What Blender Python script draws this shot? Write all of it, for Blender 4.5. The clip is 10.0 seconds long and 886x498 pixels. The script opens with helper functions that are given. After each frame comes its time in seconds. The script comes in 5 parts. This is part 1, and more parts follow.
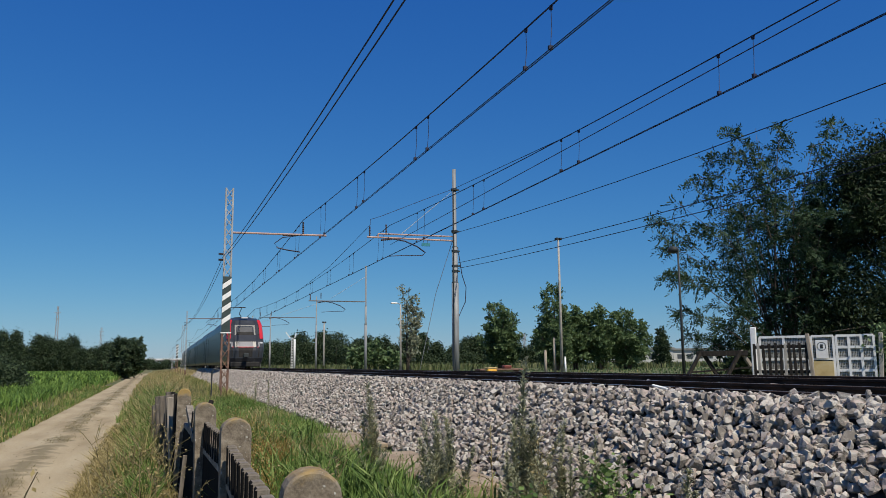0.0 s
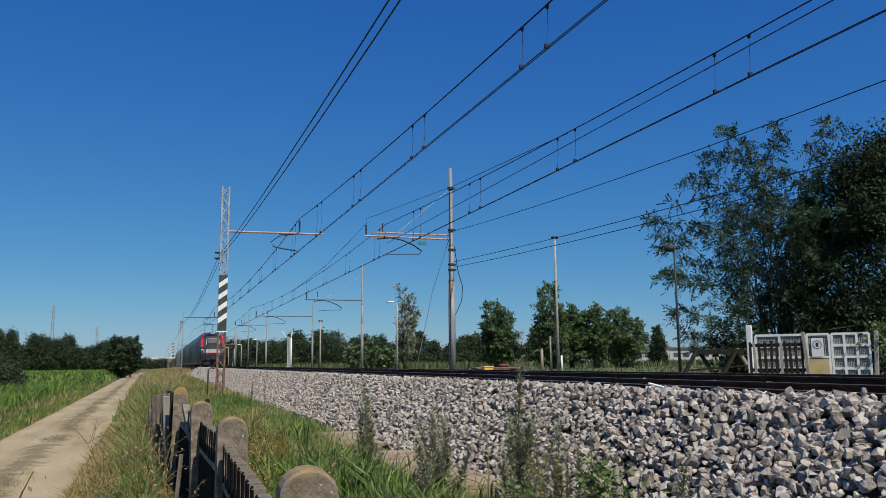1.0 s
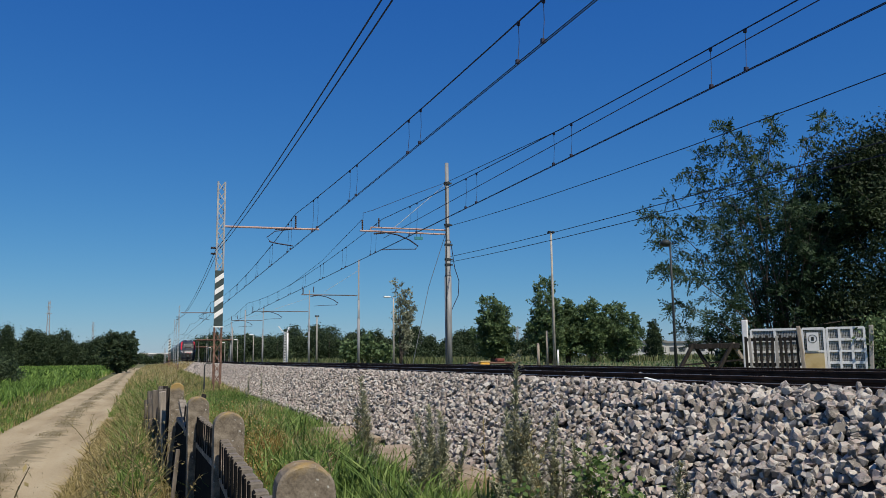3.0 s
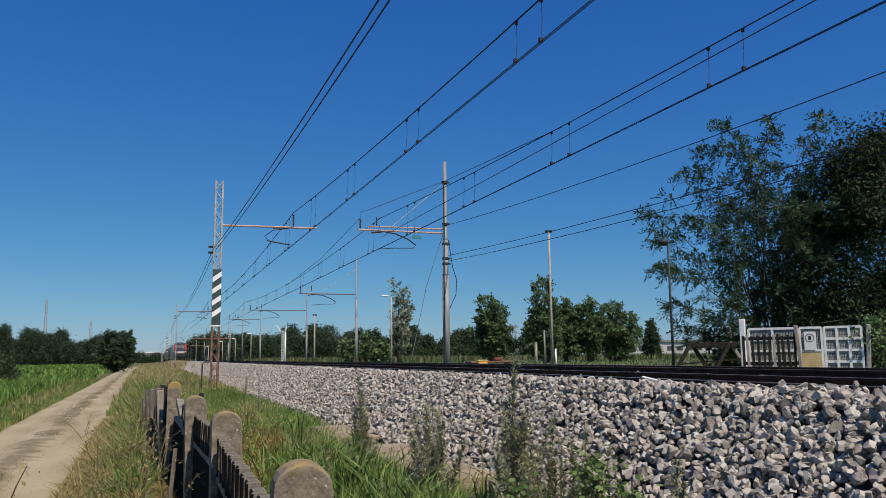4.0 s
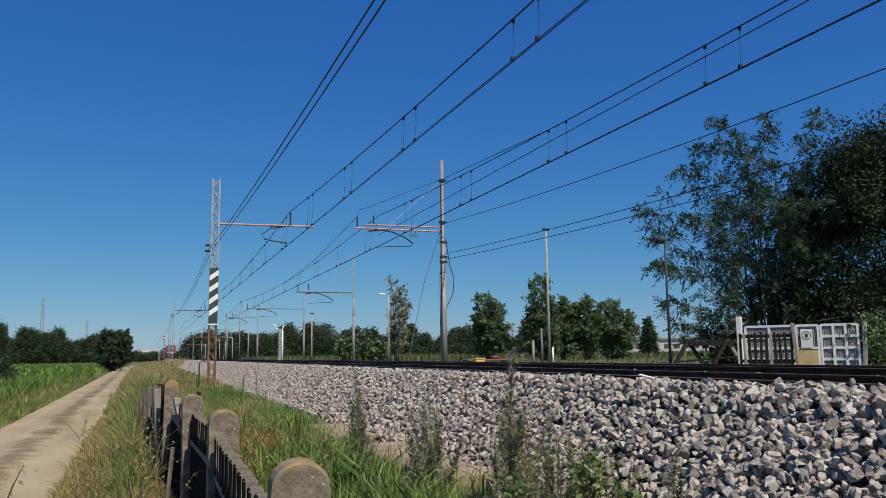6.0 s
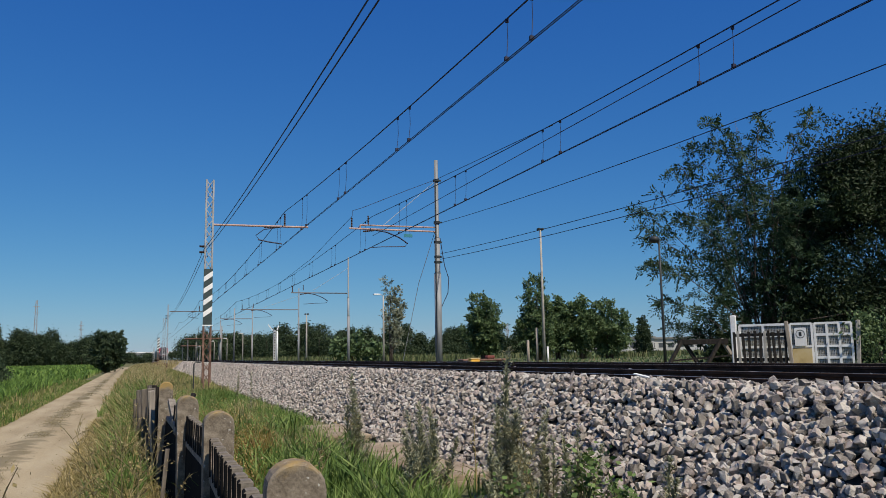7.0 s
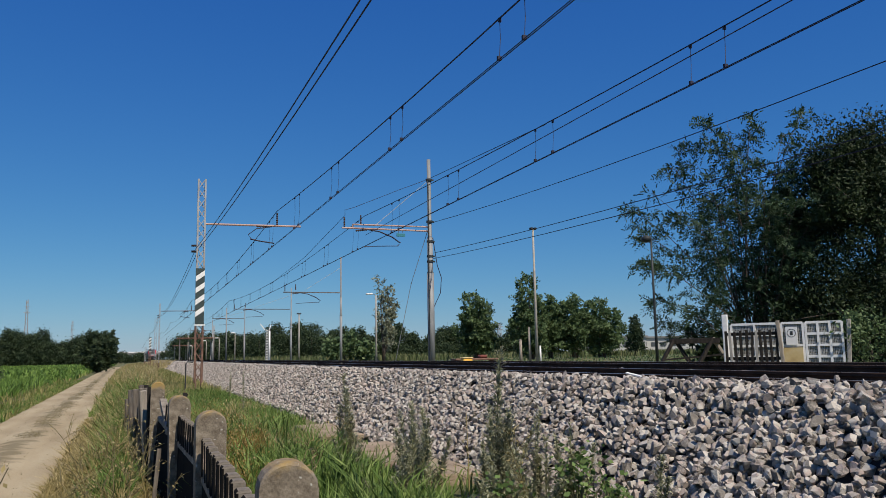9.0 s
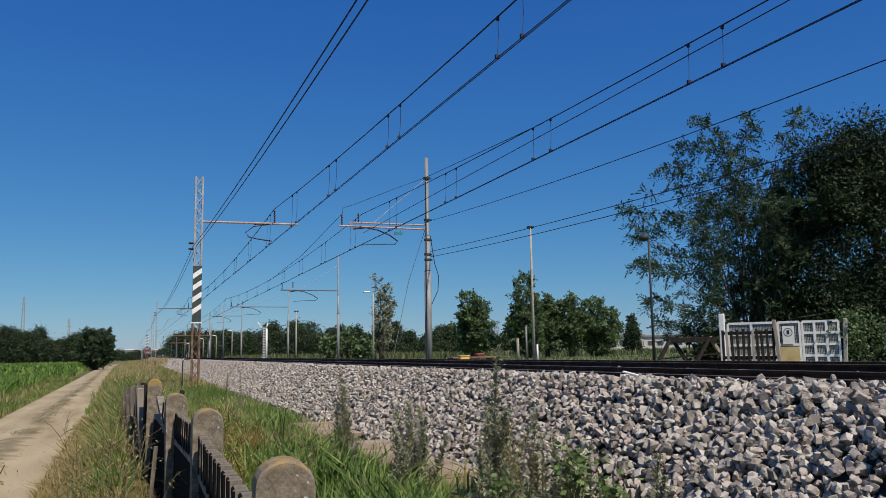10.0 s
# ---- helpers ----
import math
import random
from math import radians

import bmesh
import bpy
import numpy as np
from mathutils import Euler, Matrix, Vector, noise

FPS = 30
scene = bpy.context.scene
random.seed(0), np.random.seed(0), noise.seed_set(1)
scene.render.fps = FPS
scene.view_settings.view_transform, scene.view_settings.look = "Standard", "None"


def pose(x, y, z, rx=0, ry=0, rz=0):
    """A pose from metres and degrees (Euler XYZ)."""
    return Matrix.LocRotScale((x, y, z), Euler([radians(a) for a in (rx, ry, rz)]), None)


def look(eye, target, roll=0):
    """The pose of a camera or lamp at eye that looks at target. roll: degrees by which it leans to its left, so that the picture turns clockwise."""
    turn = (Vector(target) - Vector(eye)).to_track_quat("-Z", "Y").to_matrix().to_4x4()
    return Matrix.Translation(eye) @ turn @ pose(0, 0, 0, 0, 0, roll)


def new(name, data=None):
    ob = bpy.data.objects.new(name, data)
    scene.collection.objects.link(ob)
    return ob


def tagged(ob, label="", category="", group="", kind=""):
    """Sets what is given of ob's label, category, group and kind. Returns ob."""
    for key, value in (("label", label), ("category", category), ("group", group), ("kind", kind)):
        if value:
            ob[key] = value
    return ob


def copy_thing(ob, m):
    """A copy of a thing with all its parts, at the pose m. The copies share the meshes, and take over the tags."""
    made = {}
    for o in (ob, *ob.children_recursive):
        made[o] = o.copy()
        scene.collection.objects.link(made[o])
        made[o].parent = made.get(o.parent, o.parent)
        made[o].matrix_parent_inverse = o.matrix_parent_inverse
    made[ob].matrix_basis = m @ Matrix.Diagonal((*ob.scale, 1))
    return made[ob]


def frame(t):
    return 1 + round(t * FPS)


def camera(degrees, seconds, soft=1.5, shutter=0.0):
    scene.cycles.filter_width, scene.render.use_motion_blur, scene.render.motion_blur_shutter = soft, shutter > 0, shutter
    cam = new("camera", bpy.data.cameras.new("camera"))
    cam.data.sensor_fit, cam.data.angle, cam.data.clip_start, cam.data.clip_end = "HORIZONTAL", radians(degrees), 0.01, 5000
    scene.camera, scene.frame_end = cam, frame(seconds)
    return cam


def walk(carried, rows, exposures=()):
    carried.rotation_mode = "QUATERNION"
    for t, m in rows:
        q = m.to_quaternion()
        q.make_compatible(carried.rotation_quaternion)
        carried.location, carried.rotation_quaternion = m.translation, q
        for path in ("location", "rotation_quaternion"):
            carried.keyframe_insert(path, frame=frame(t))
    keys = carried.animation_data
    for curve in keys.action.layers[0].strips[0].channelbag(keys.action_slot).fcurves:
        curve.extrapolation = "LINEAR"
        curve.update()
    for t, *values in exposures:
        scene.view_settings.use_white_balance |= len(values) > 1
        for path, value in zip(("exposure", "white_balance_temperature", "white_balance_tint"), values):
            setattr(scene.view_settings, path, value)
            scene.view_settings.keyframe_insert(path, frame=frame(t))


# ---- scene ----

EYE = 0.25          # eye above the rail heads, which lie at z = 0
T1, T2 = 5.68, 9.68  # centre lines of the two tracks, which run along y

# ---- camera: held in the hand at one spot, turning slowly to the left ----
cam = camera(58.5, 10.0, soft=0.6)
walk(cam, [
    (0, pose(0, 0, EYE, 98.277, 0.495, -19.350)),
    (0.5, pose(0, 0, EYE, 98.131, 0.637, -19.439)),
    (1, pose(0, 0, EYE, 98.177, 0.563, -19.600)),
    (1.5, pose(0, 0, EYE, 98.112, 0.629, -19.665)),
    (2, pose(0, 0, EYE, 97.954, 0.533, -19.803)),
    (2.5, pose(0, 0, EYE, 97.863, 0.645, -19.776)),
    (4, pose(0, 0, EYE, 97.734, 0.650, -20.013)),
    (4.5, pose(0, 0, EYE, 97.766, 0.790, -20.018)),
    (5, pose(0, 0, EYE, 97.602, 0.934, -20.052)),
    (5.5, pose(0, 0, EYE, 97.604, 0.780, -20.074)),
    (7, pose(0, 0, EYE, 97.604, 1.018, -20.564)),
    (7.5, pose(0, 0, EYE, 97.703, 1.280, -20.730)),
    (8, pose(0, 0, EYE, 97.539, 1.169, -21.000)),
    (8.5, pose(0, 0, EYE, 97.524, 1.070, -21.014)),
    (9, pose(0, 0, EYE, 97.551, 1.083, -21.091)),
    (9.5, pose(0, 0, EYE, 97.479, 1.126, -21.099)),
    (10, pose(0, 0, EYE, 97.424, 0.936, -21.296)),
], exposures=[(0, 0.0, 6500, 10), (3, 0.0, 6520, 10.5), (10, 0.0, 6620, 12)])

# ---- light: clear summer sky, sun from beyond the tracks ----
SUN_ELEV, SUN_AZ = 53, -78   # azimuth from +x towards +y, degrees
world = bpy.data.worlds.new("sky")
scene.world = world
world.use_nodes = True
wn = world.node_tree.nodes
sky = wn.new("ShaderNodeTexSky")
sky.sky_type = "NISHITA"
sky.sun_disc = False
sky.sun_elevation = radians(SUN_ELEV)
sky.sun_rotation = radians(90 - SUN_AZ)
sky.air_density, sky.dust_density, sky.ozone_density = 1.0, 0.12, 4.0
sky.altitude = 100
# the deep saturated blue of a clear noon sky: each colour channel by its own power
wl = world.node_tree.links
split, join = wn.new("ShaderNodeSeparateColor"), wn.new("ShaderNodeCombineColor")
wl.new(sky.outputs[0], split.inputs[0])
for i, (power, gain) in enumerate(((1.36, 0.184), (0.915, 0.65), (0.475, 2.21))):
    pw, ga = wn.new("ShaderNodeMath"), wn.new("ShaderNodeMath")
    pw.operation, ga.operation = "POWER", "MULTIPLY"
    pw.inputs[1].default_value, ga.inputs[1].default_value = power, gain
    wl.new(split.outputs[i], pw.inputs[0])
    wl.new(pw.outputs[0], ga.inputs[0])
    wl.new(ga.outputs[0], join.inputs[i])
wl.new(join.outputs[0], wn["Background"].inputs["Color"])
wn["Background"].inputs["Strength"].default_value = 0.1
sun = new("sun", bpy.data.lights.new("sun", "SUN"))
sun.data.energy, sun.data.angle, sun.data.color = 5.0, radians(0.53), (1.0, 0.915, 0.775)
ce = math.cos(radians(SUN_ELEV))
sun_way = Vector((ce * math.cos(radians(SUN_AZ)), ce * math.sin(radians(SUN_AZ)), math.sin(radians(SUN_ELEV))))
sun.matrix_world = look(sun_way * 60, (0, 0, 0))
scene.view_settings.exposure = 0.0


# ---- materials ----
def lin(r, g, b):
    f = lambda c: c / 12.92 if c <= 0.04045 else ((c + 0.055) / 1.055) ** 2.4
    return (f(r / 255), f(g / 255), f(b / 255), 1)


def mat(name, cols, scale=6.0, rough=0.8, metal=0.0, bump=0.2, fine=60.0, vary="", spec=0.3, spread=0.35, bump_d=0.01, detail=6.0, stretch=None, trans=0.0):
    """Noise between two or three colours at two scales, with a bump. vary: 'object' or 'island' shifts it piece by piece."""
    m = bpy.data.materials.new(name)
    m.use_nodes = True
    t = m.node_tree
    n, l = t.nodes, t.links
    b = n["Principled BSDF"]
    co = n.new("ShaderNodeTexCoord")
    src = co.outputs["Object"]
    if stretch:
        mp = n.new("ShaderNodeMapping")
        mp.inputs["Scale"].default_value = stretch
        l.new(src, mp.inputs["Vector"])
        src = mp.outputs[0]
    big = n.new("ShaderNodeTexNoise")
    big.inputs["Scale"].default_value, big.inputs["Detail"].default_value = scale, detail
    sm = n.new("ShaderNodeTexNoise")
    sm.inputs["Scale"].default_value, sm.inputs["Detail"].default_value = fine, 3
    l.new(src, big.inputs["Vector"])
    l.new(src, sm.inputs["Vector"])
    mix = n.new("ShaderNodeMath")
    mix.operation = "MULTIPLY_ADD"
    l.new(sm.outputs[0], mix.inputs[0])
    mix.inputs[1].default_value = spread
    l.new(big.outputs[0], mix.inputs[2])
    fac = mix.outputs[0]
    off = 0.5 * spread
    if vary:
        if vary == "object":
            v = n.new("ShaderNodeObjectInfo").outputs["Random"]
        else:
            v = n.new("ShaderNodeNewGeometry").outputs["Random Per Island"]
        ad = n.new("ShaderNodeMath")
        ad.operation = "MULTIPLY_ADD"
        l.new(v, ad.inputs[0])
        ad.inputs[1].default_value = 0.55
        l.new(fac, ad.inputs[2])
        fac = ad.outputs[0]
        off += 0.275
    sub = n.new("ShaderNodeMath")
    sub.operation = "SUBTRACT"
    l.new(fac, sub.inputs[0])
    sub.inputs[1].default_value = off
    r = n.new("ShaderNodeValToRGB")
    lo, hi = 0.27, 0.73
    while len(r.color_ramp.elements) < len(cols):
        r.color_ramp.elements.new(0.5)
    for i, c in enumerate(cols):
        r.color_ramp.elements[i].position = lo + (hi - lo) * i / (len(cols) - 1)
        r.color_ramp.elements[i].color = (*c[:3], 1)
    l.new(sub.outputs[0], r.inputs[0])
    l.new(r.outputs[0], b.inputs["Base Color"])
    b.inputs["Roughness"].default_value = rough
    b.inputs["Metallic"].default_value = metal
    b.inputs["Specular IOR Level"].default_value = spec
    if bump:
        bp = n.new("ShaderNodeBump")
        bp.inputs["Strength"].default_value, bp.inputs["Distance"].default_value = bump, bump_d
        l.new(fac if not vary else mix.outputs[0], bp.inputs["Height"])
        l.new(bp.outputs[0], b.inputs["Normal"])
    if trans:
        tr = n.new("ShaderNodeBsdfTranslucent")
        l.new(r.outputs[0], tr.inputs["Color"])
        ms = n.new("ShaderNodeMixShader")
        ms.inputs[0].default_value = trans
        l.new(b.outputs[0], ms.inputs[1])
        l.new(tr.outputs[0], ms.inputs[2])
        l.new(ms.outputs[0], n["Material Output"].inputs["Surface"])
    return m


M_SOIL = mat("meadow_soil", [(0.06, 0.075, 0.025), (0.105, 0.11, 0.042), (0.18, 0.155, 0.08)], 0.35, 0.95, fine=9, bump=0.5, bump_d=0.05)
M_PATH = mat("dirt_track", [(0.255, 0.198, 0.113), (0.34, 0.276, 0.17), (0.41, 0.343, 0.222)], 0.9, 0.95, fine=45, bump=0.06, bump_d=0.003, spread=0.6, stretch=(1.8, 0.35, 1))
def centre_strip(m):
    """Earth and trodden dead grass left between the wheel tracks, in broken patches."""
    t = m.node_tree
    n, l = t.nodes, t.links
    b = n["Principled BSDF"]
    base = b.inputs["Base Color"].links[0].from_socket
    co, sep = n.new("ShaderNodeTexCoord"), n.new("ShaderNodeSeparateXYZ")
    l.new(co.outputs["Object"], sep.inputs[0])

    def calc(op, a, c=None, d=None):
        q = n.new("ShaderNodeMath")
        q.operation = op
        for i, v in enumerate((a, c, d)):
            if v is None:
                continue
            if isinstance(v, (int, float)):
                q.inputs[i].default_value = v
            else:
                l.new(v, q.inputs[i])
        return q.outputs[0]

    def cloud(scale, detail=4):
        q = n.new("ShaderNodeTexNoise")
        q.inputs["Scale"].default_value, q.inputs["Detail"].default_value = scale, detail
        l.new(co.outputs["Object"], q.inputs["Vector"])
        return q.outputs[0]

    u = calc("MULTIPLY_ADD", sep.outputs[1], 0.0135, calc("ADD", sep.outputs[0], 1.72))
    wander = calc("MULTIPLY_ADD", cloud(0.5, 2), 0.5, -0.25)
    off = calc("ABSOLUTE", calc("ADD", u, wander))
    edge = calc("MULTIPLY_ADD", cloud(2.6), 0.9, -0.26)
    inside = calc("SUBTRACT", edge, off)
    rg = n.new("ShaderNodeMapRange")
    rg.inputs[1].default_value, rg.inputs[2].default_value = -0.07, 0.09
    l.new(inside, rg.inputs[0])
    broken = n.new("ShaderNodeMapRange")
    broken.inputs[1].default_value, broken.inputs[2].default_value = 0.33, 0.46
    l.new(cloud(0.9, 3), broken.inputs[0])
    fac = calc("MULTIPLY", calc("MULTIPLY", rg.outputs[0], broken.outputs[0]), 0.7)
    mx = n.new("ShaderNodeMix")
    mx.data_type = "RGBA"
    l.new(fac, mx.inputs[0])
    l.new(base, mx.inputs[6])
    mx.inputs[7].default_value = (0.13, 0.108, 0.056, 1)
    l.new(mx.outputs[2], b.inputs["Base Color"])


centre_strip(M_PATH)
# near black: the shade in the gaps between stones is in this colour
M_BED_SHADE = mat("ballast_bed", [(0.02, 0.017, 0.014), (0.04, 0.034, 0.028), (0.07, 0.06, 0.05)], 9, 0.95, fine=30, bump=0.8, bump_d=0.03)
STONES = [(0.175, 0.158, 0.137), (0.285, 0.262, 0.229), (0.4, 0.322, 0.28), (0.37, 0.345, 0.305), (0.46, 0.43, 0.383)]
M_STONE = mat("crushed_stone", STONES, 1.6, 0.9, fine=9, vary="object", bump=0.35, bump_d=0.08)
M_STONES = mat("crushed_stone_mass", STONES, 14, 0.9, fine=90, vary="island", bump=0.35, bump_d=0.008)
M_RAIL = mat("rusty_rail", [(0.025, 0.018, 0.014), (0.045, 0.03, 0.022), (0.07, 0.045, 0.033)], 4, 0.9, fine=60, spec=0.05)
M_RAILTOP = mat("worn_rail_head", [(0.38, 0.37, 0.36), (0.5, 0.49, 0.48)], 3, 0.32, metal=0.9, bump=0.02)
M_SLEEPER = mat("sleeper_concrete", [(0.22, 0.2, 0.18), (0.32, 0.3, 0.28)], 5, 0.9)
M_CONC = mat("old_fence_concrete", [(0.1, 0.085, 0.068), (0.2, 0.175, 0.14), (0.32, 0.285, 0.235)], 12, 0.95, fine=70, bump=0.7, bump_d=0.008)
def lichen_on(m, from_z):
    """Ochre lichen that has crept over the round heads."""
    t = m.node_tree
    n, l = t.nodes, t.links
    b = n["Principled BSDF"]
    base = b.inputs["Base Color"].links[0].from_socket
    co, sep, no = n.new("ShaderNodeTexCoord"), n.new("ShaderNodeSeparateXYZ"), n.new("ShaderNodeTexNoise")
    l.new(co.outputs["Object"], sep.inputs[0])
    l.new(co.outputs["Object"], no.inputs["Vector"])
    no.inputs["Scale"].default_value, no.inputs["Detail"].default_value = 22, 6
    ad = n.new("ShaderNodeMath")
    ad.operation = "MULTIPLY_ADD"
    l.new(no.outputs[0], ad.inputs[0])
    ad.inputs[1].default_value = 0.14
    l.new(sep.outputs[2], ad.inputs[2])
    rg = n.new("ShaderNodeMapRange")
    rg.inputs[1].default_value, rg.inputs[2].default_value = from_z, from_z + 0.05
    l.new(ad.outputs[0], rg.inputs[0])
    spots = n.new("ShaderNodeTexNoise")
    spots.inputs["Scale"].default_value = 55
    l.new(co.outputs["Object"], spots.inputs["Vector"])
    sr = n.new("ShaderNodeMapRange")
    sr.inputs[1].default_value, sr.inputs[2].default_value = 0.66, 0.72
    l.new(spots.outputs[0], sr.inputs[0])
    m1, m2 = n.new("ShaderNodeMix"), n.new("ShaderNodeMix")
    m1.data_type = m2.data_type = "RGBA"
    l.new(sr.outputs[0], m1.inputs[0])
    l.new(base, m1.inputs[6])
    m1.inputs[7].default_value = (0.42, 0.41, 0.36, 1)
    l.new(rg.outputs[0], m2.inputs[0])
    l.new(m1.outputs[2], m2.inputs[6])
    m2.inputs[7].default_value = (0.30, 0.205, 0.075, 1)
    l.new(m2.outputs[2], b.inputs["Base Color"])


M_POSTC = mat("old_post_concrete", [(0.1, 0.08, 0.058), (0.175, 0.145, 0.108), (0.27, 0.23, 0.175)], 20, 0.95, fine=120, bump=0.6, bump_d=0.006, spread=0.5)
lichen_on(M_POSTC, 1.135)
# black of the slabs; on the slats' outer faces it stands for shade
M_FENCE_BLACK = mat("fence_black", [(0.008, 0.008, 0.008), (0.018, 0.017, 0.016)], 6, 1.0, spec=0.03)
M_SLAB = mat("duct_concrete", [(0.17, 0.125, 0.08), (0.27, 0.21, 0.145), (0.36, 0.29, 0.21)], 4, 0.95, fine=50, bump=0.4)
M_GALV = mat("galvanised_steel", [(0.22, 0.225, 0.23), (0.32, 0.325, 0.33), (0.4, 0.405, 0.41)], 3, 0.6, metal=0.2, bump=0.1)
M_MAST = mat("weathered_mast_steel", [(0.15, 0.16, 0.165), (0.22, 0.23, 0.235), (0.3, 0.31, 0.31)], 2, 0.6, metal=0.1, bump=0.1, stretch=(4, 4, 0.5))
M_FARARM = mat("dull_far_tube", [(0.09, 0.085, 0.085), (0.16, 0.15, 0.15)], 3, 0.7, bump=0)
M_RUST = mat("rust_brown_steel", [(0.07, 0.04, 0.03), (0.16, 0.09, 0.065), (0.24, 0.15, 0.11)], 5, 0.8)
M_ARM = mat("red_brown_tube", [(0.28, 0.16, 0.13), (0.40, 0.27, 0.23), (0.5, 0.38, 0.34)], 3, 0.6)
M_WIRE = mat("copper_wire", [(0.012, 0.014, 0.03), (0.03, 0.03, 0.06)], 3, 0.6, bump=0)
M_INSUL = mat("brown_insulator", [(0.05, 0.035, 0.03), (0.09, 0.06, 0.05)], 3, 0.25, bump=0)
M_WHITE = mat("white_paint", [(0.62, 0.62, 0.6), (0.75, 0.75, 0.73), (0.8, 0.8, 0.78)], 5, 0.6)
M_DKGREEN = mat("dark_green_paint", [(0.03, 0.045, 0.045), (0.05, 0.07, 0.068)], 5, 0.6)
M_POST = mat("pale_concrete", [(0.25, 0.235, 0.205), (0.34, 0.32, 0.285), (0.43, 0.41, 0.37)], 3, 0.9)
M_DARKPOST = mat("dark_painted_steel", [(0.02, 0.025, 0.025), (0.045, 0.05, 0.05)], 3, 0.5)
M_LAMPHEAD = mat("grey_plastic", [(0.3, 0.31, 0.32), (0.42, 0.43, 0.44)], 4, 0.5)
M_BLACKWOOD = mat("creosoted_timber", [(0.008, 0.007, 0.006), (0.02, 0.017, 0.014), (0.045, 0.037, 0.03)], 4, 0.85, stretch=(6, 6, 1))
M_GREYWOOD = mat("weathered_timber", [(0.16, 0.14, 0.115), (0.3, 0.26, 0.21), (0.4, 0.35, 0.29)], 4, 0.9, stretch=(6, 6, 1))
M_BOARD = mat("old_grey_board", [(0.08, 0.068, 0.055), (0.14, 0.12, 0.098), (0.22, 0.195, 0.16)], 5, 0.95, stretch=(6, 6, 1))
M_YELLOW = mat("faded_yellow_panel", [(0.42, 0.31, 0.14), (0.55, 0.42, 0.2), (0.6, 0.5, 0.3)], 4, 0.8)
M_TEAL = mat("teal_enamel", [(0.03, 0.16, 0.2), (0.06, 0.24, 0.28)], 6, 0.4)
M_ORANGE = mat("orange_yellow_plastic", [(0.75, 0.36, 0.04), (0.85, 0.5, 0.1)], 5, 0.6)
M_MESH = mat("grey_wire_netting", [(0.3, 0.3, 0.28), (0.42, 0.42, 0.4)], 120, 0.7, fine=200)
M_REDBOX = mat("faded_red_paint", [(0.14, 0.04, 0.03), (0.2, 0.06, 0.045)], 5, 0.6)
M_BODY = mat("anthracite_livery", [(0.022, 0.025, 0.03), (0.034, 0.038, 0.046)], 2, 0.35, bump=0.0, spec=0.35)
M_ROOF = mat("grey_roof", [(0.10, 0.11, 0.12), (0.16, 0.17, 0.18)], 2, 0.5)
M_RED = mat("signal_red_paint", [(0.42, 0.018, 0.03), (0.5, 0.024, 0.038)], 2, 0.35, bump=0)
M_SILVER = mat("silver_livery", [(0.5, 0.5, 0.51), (0.6, 0.6, 0.61)], 2, 0.3, metal=0.2, bump=0)
# paler than the livery, to paint in the highlight on the nose
M_NOSE_GLINT = mat("nose_highlight", [(0.16, 0.16, 0.17), (0.24, 0.24, 0.25)], 2, 0.6, metal=0.1, bump=0)
M_TGLASS = mat("tinted_glass", [(0.02, 0.022, 0.026), (0.03, 0.033, 0.038)], 2, 0.3, bump=0, spec=0.12)
M_SCREEN = mat("windscreen_glass", [(0.035, 0.038, 0.042), (0.055, 0.058, 0.062)], 2, 0.15, bump=0, spec=0.5)
M_UNDER = mat("underframe_black", [(0.012, 0.012, 0.012), (0.03, 0.028, 0.026)], 4, 0.8)
M_BARK = mat("bark", [(0.045, 0.035, 0.028), (0.09, 0.072, 0.058), (0.15, 0.125, 0.1)], 8, 0.95, stretch=(3, 3, 0.6), bump=0.7)
LEAF = dict(scale=0.6, rough=0.6, fine=9, vary="island", bump=0, spec=0.25, trans=0.28)
M_LEAF_BIG = mat("ash_leaf", [(0.018, 0.041, 0.018), (0.034, 0.066, 0.03), (0.058, 0.1, 0.048)], **LEAF)
# dark leaf whose colour also holds the shade inside dense crowns
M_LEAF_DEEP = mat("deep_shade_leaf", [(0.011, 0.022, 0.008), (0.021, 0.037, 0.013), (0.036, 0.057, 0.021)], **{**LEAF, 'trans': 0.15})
M_LEAF_MID = mat("broad_leaf", [(0.05, 0.088, 0.037), (0.09, 0.145, 0.058), (0.146, 0.205, 0.09)], **LEAF)
M_LEAF_DARK = mat("dark_leaf", [(0.024, 0.043, 0.022), (0.045, 0.072, 0.034), (0.072, 0.105, 0.05)], **LEAF)
M_LEAF_PALE = mat("poplar_leaf", [(0.14, 0.16, 0.1), (0.24, 0.26, 0.175), (0.34, 0.355, 0.26)], **LEAF)
M_GRASS = mat("green_grass", [(0.07, 0.125, 0.024), (0.14, 0.22, 0.05), (0.23, 0.3, 0.09)], **LEAF)
M_MEADOW = mat("meadow_grass", [(0.06, 0.085, 0.03), (0.105, 0.13, 0.05), (0.18, 0.185, 0.085)], **LEAF)
M_BROAD = mat("broad_weed_leaf", [(0.07, 0.125, 0.035), (0.14, 0.22, 0.065), (0.23, 0.31, 0.115)], **LEAF)
M_TUFT = mat("parched_tuft", [(0.14, 0.12, 0.055), (0.22, 0.185, 0.09), (0.3, 0.25, 0.13)], **LEAF)
M_STRAW = mat("dry_grass", [(0.25, 0.205, 0.075), (0.4, 0.32, 0.145), (0.54, 0.445, 0.235)], **{**LEAF, "trans": 0.4})
M_MIXGRASS = mat("half_dry_grass", [(0.13, 0.17, 0.042), (0.25, 0.255, 0.085), (0.44, 0.37, 0.165)], **{**LEAF, "trans": 0.4})
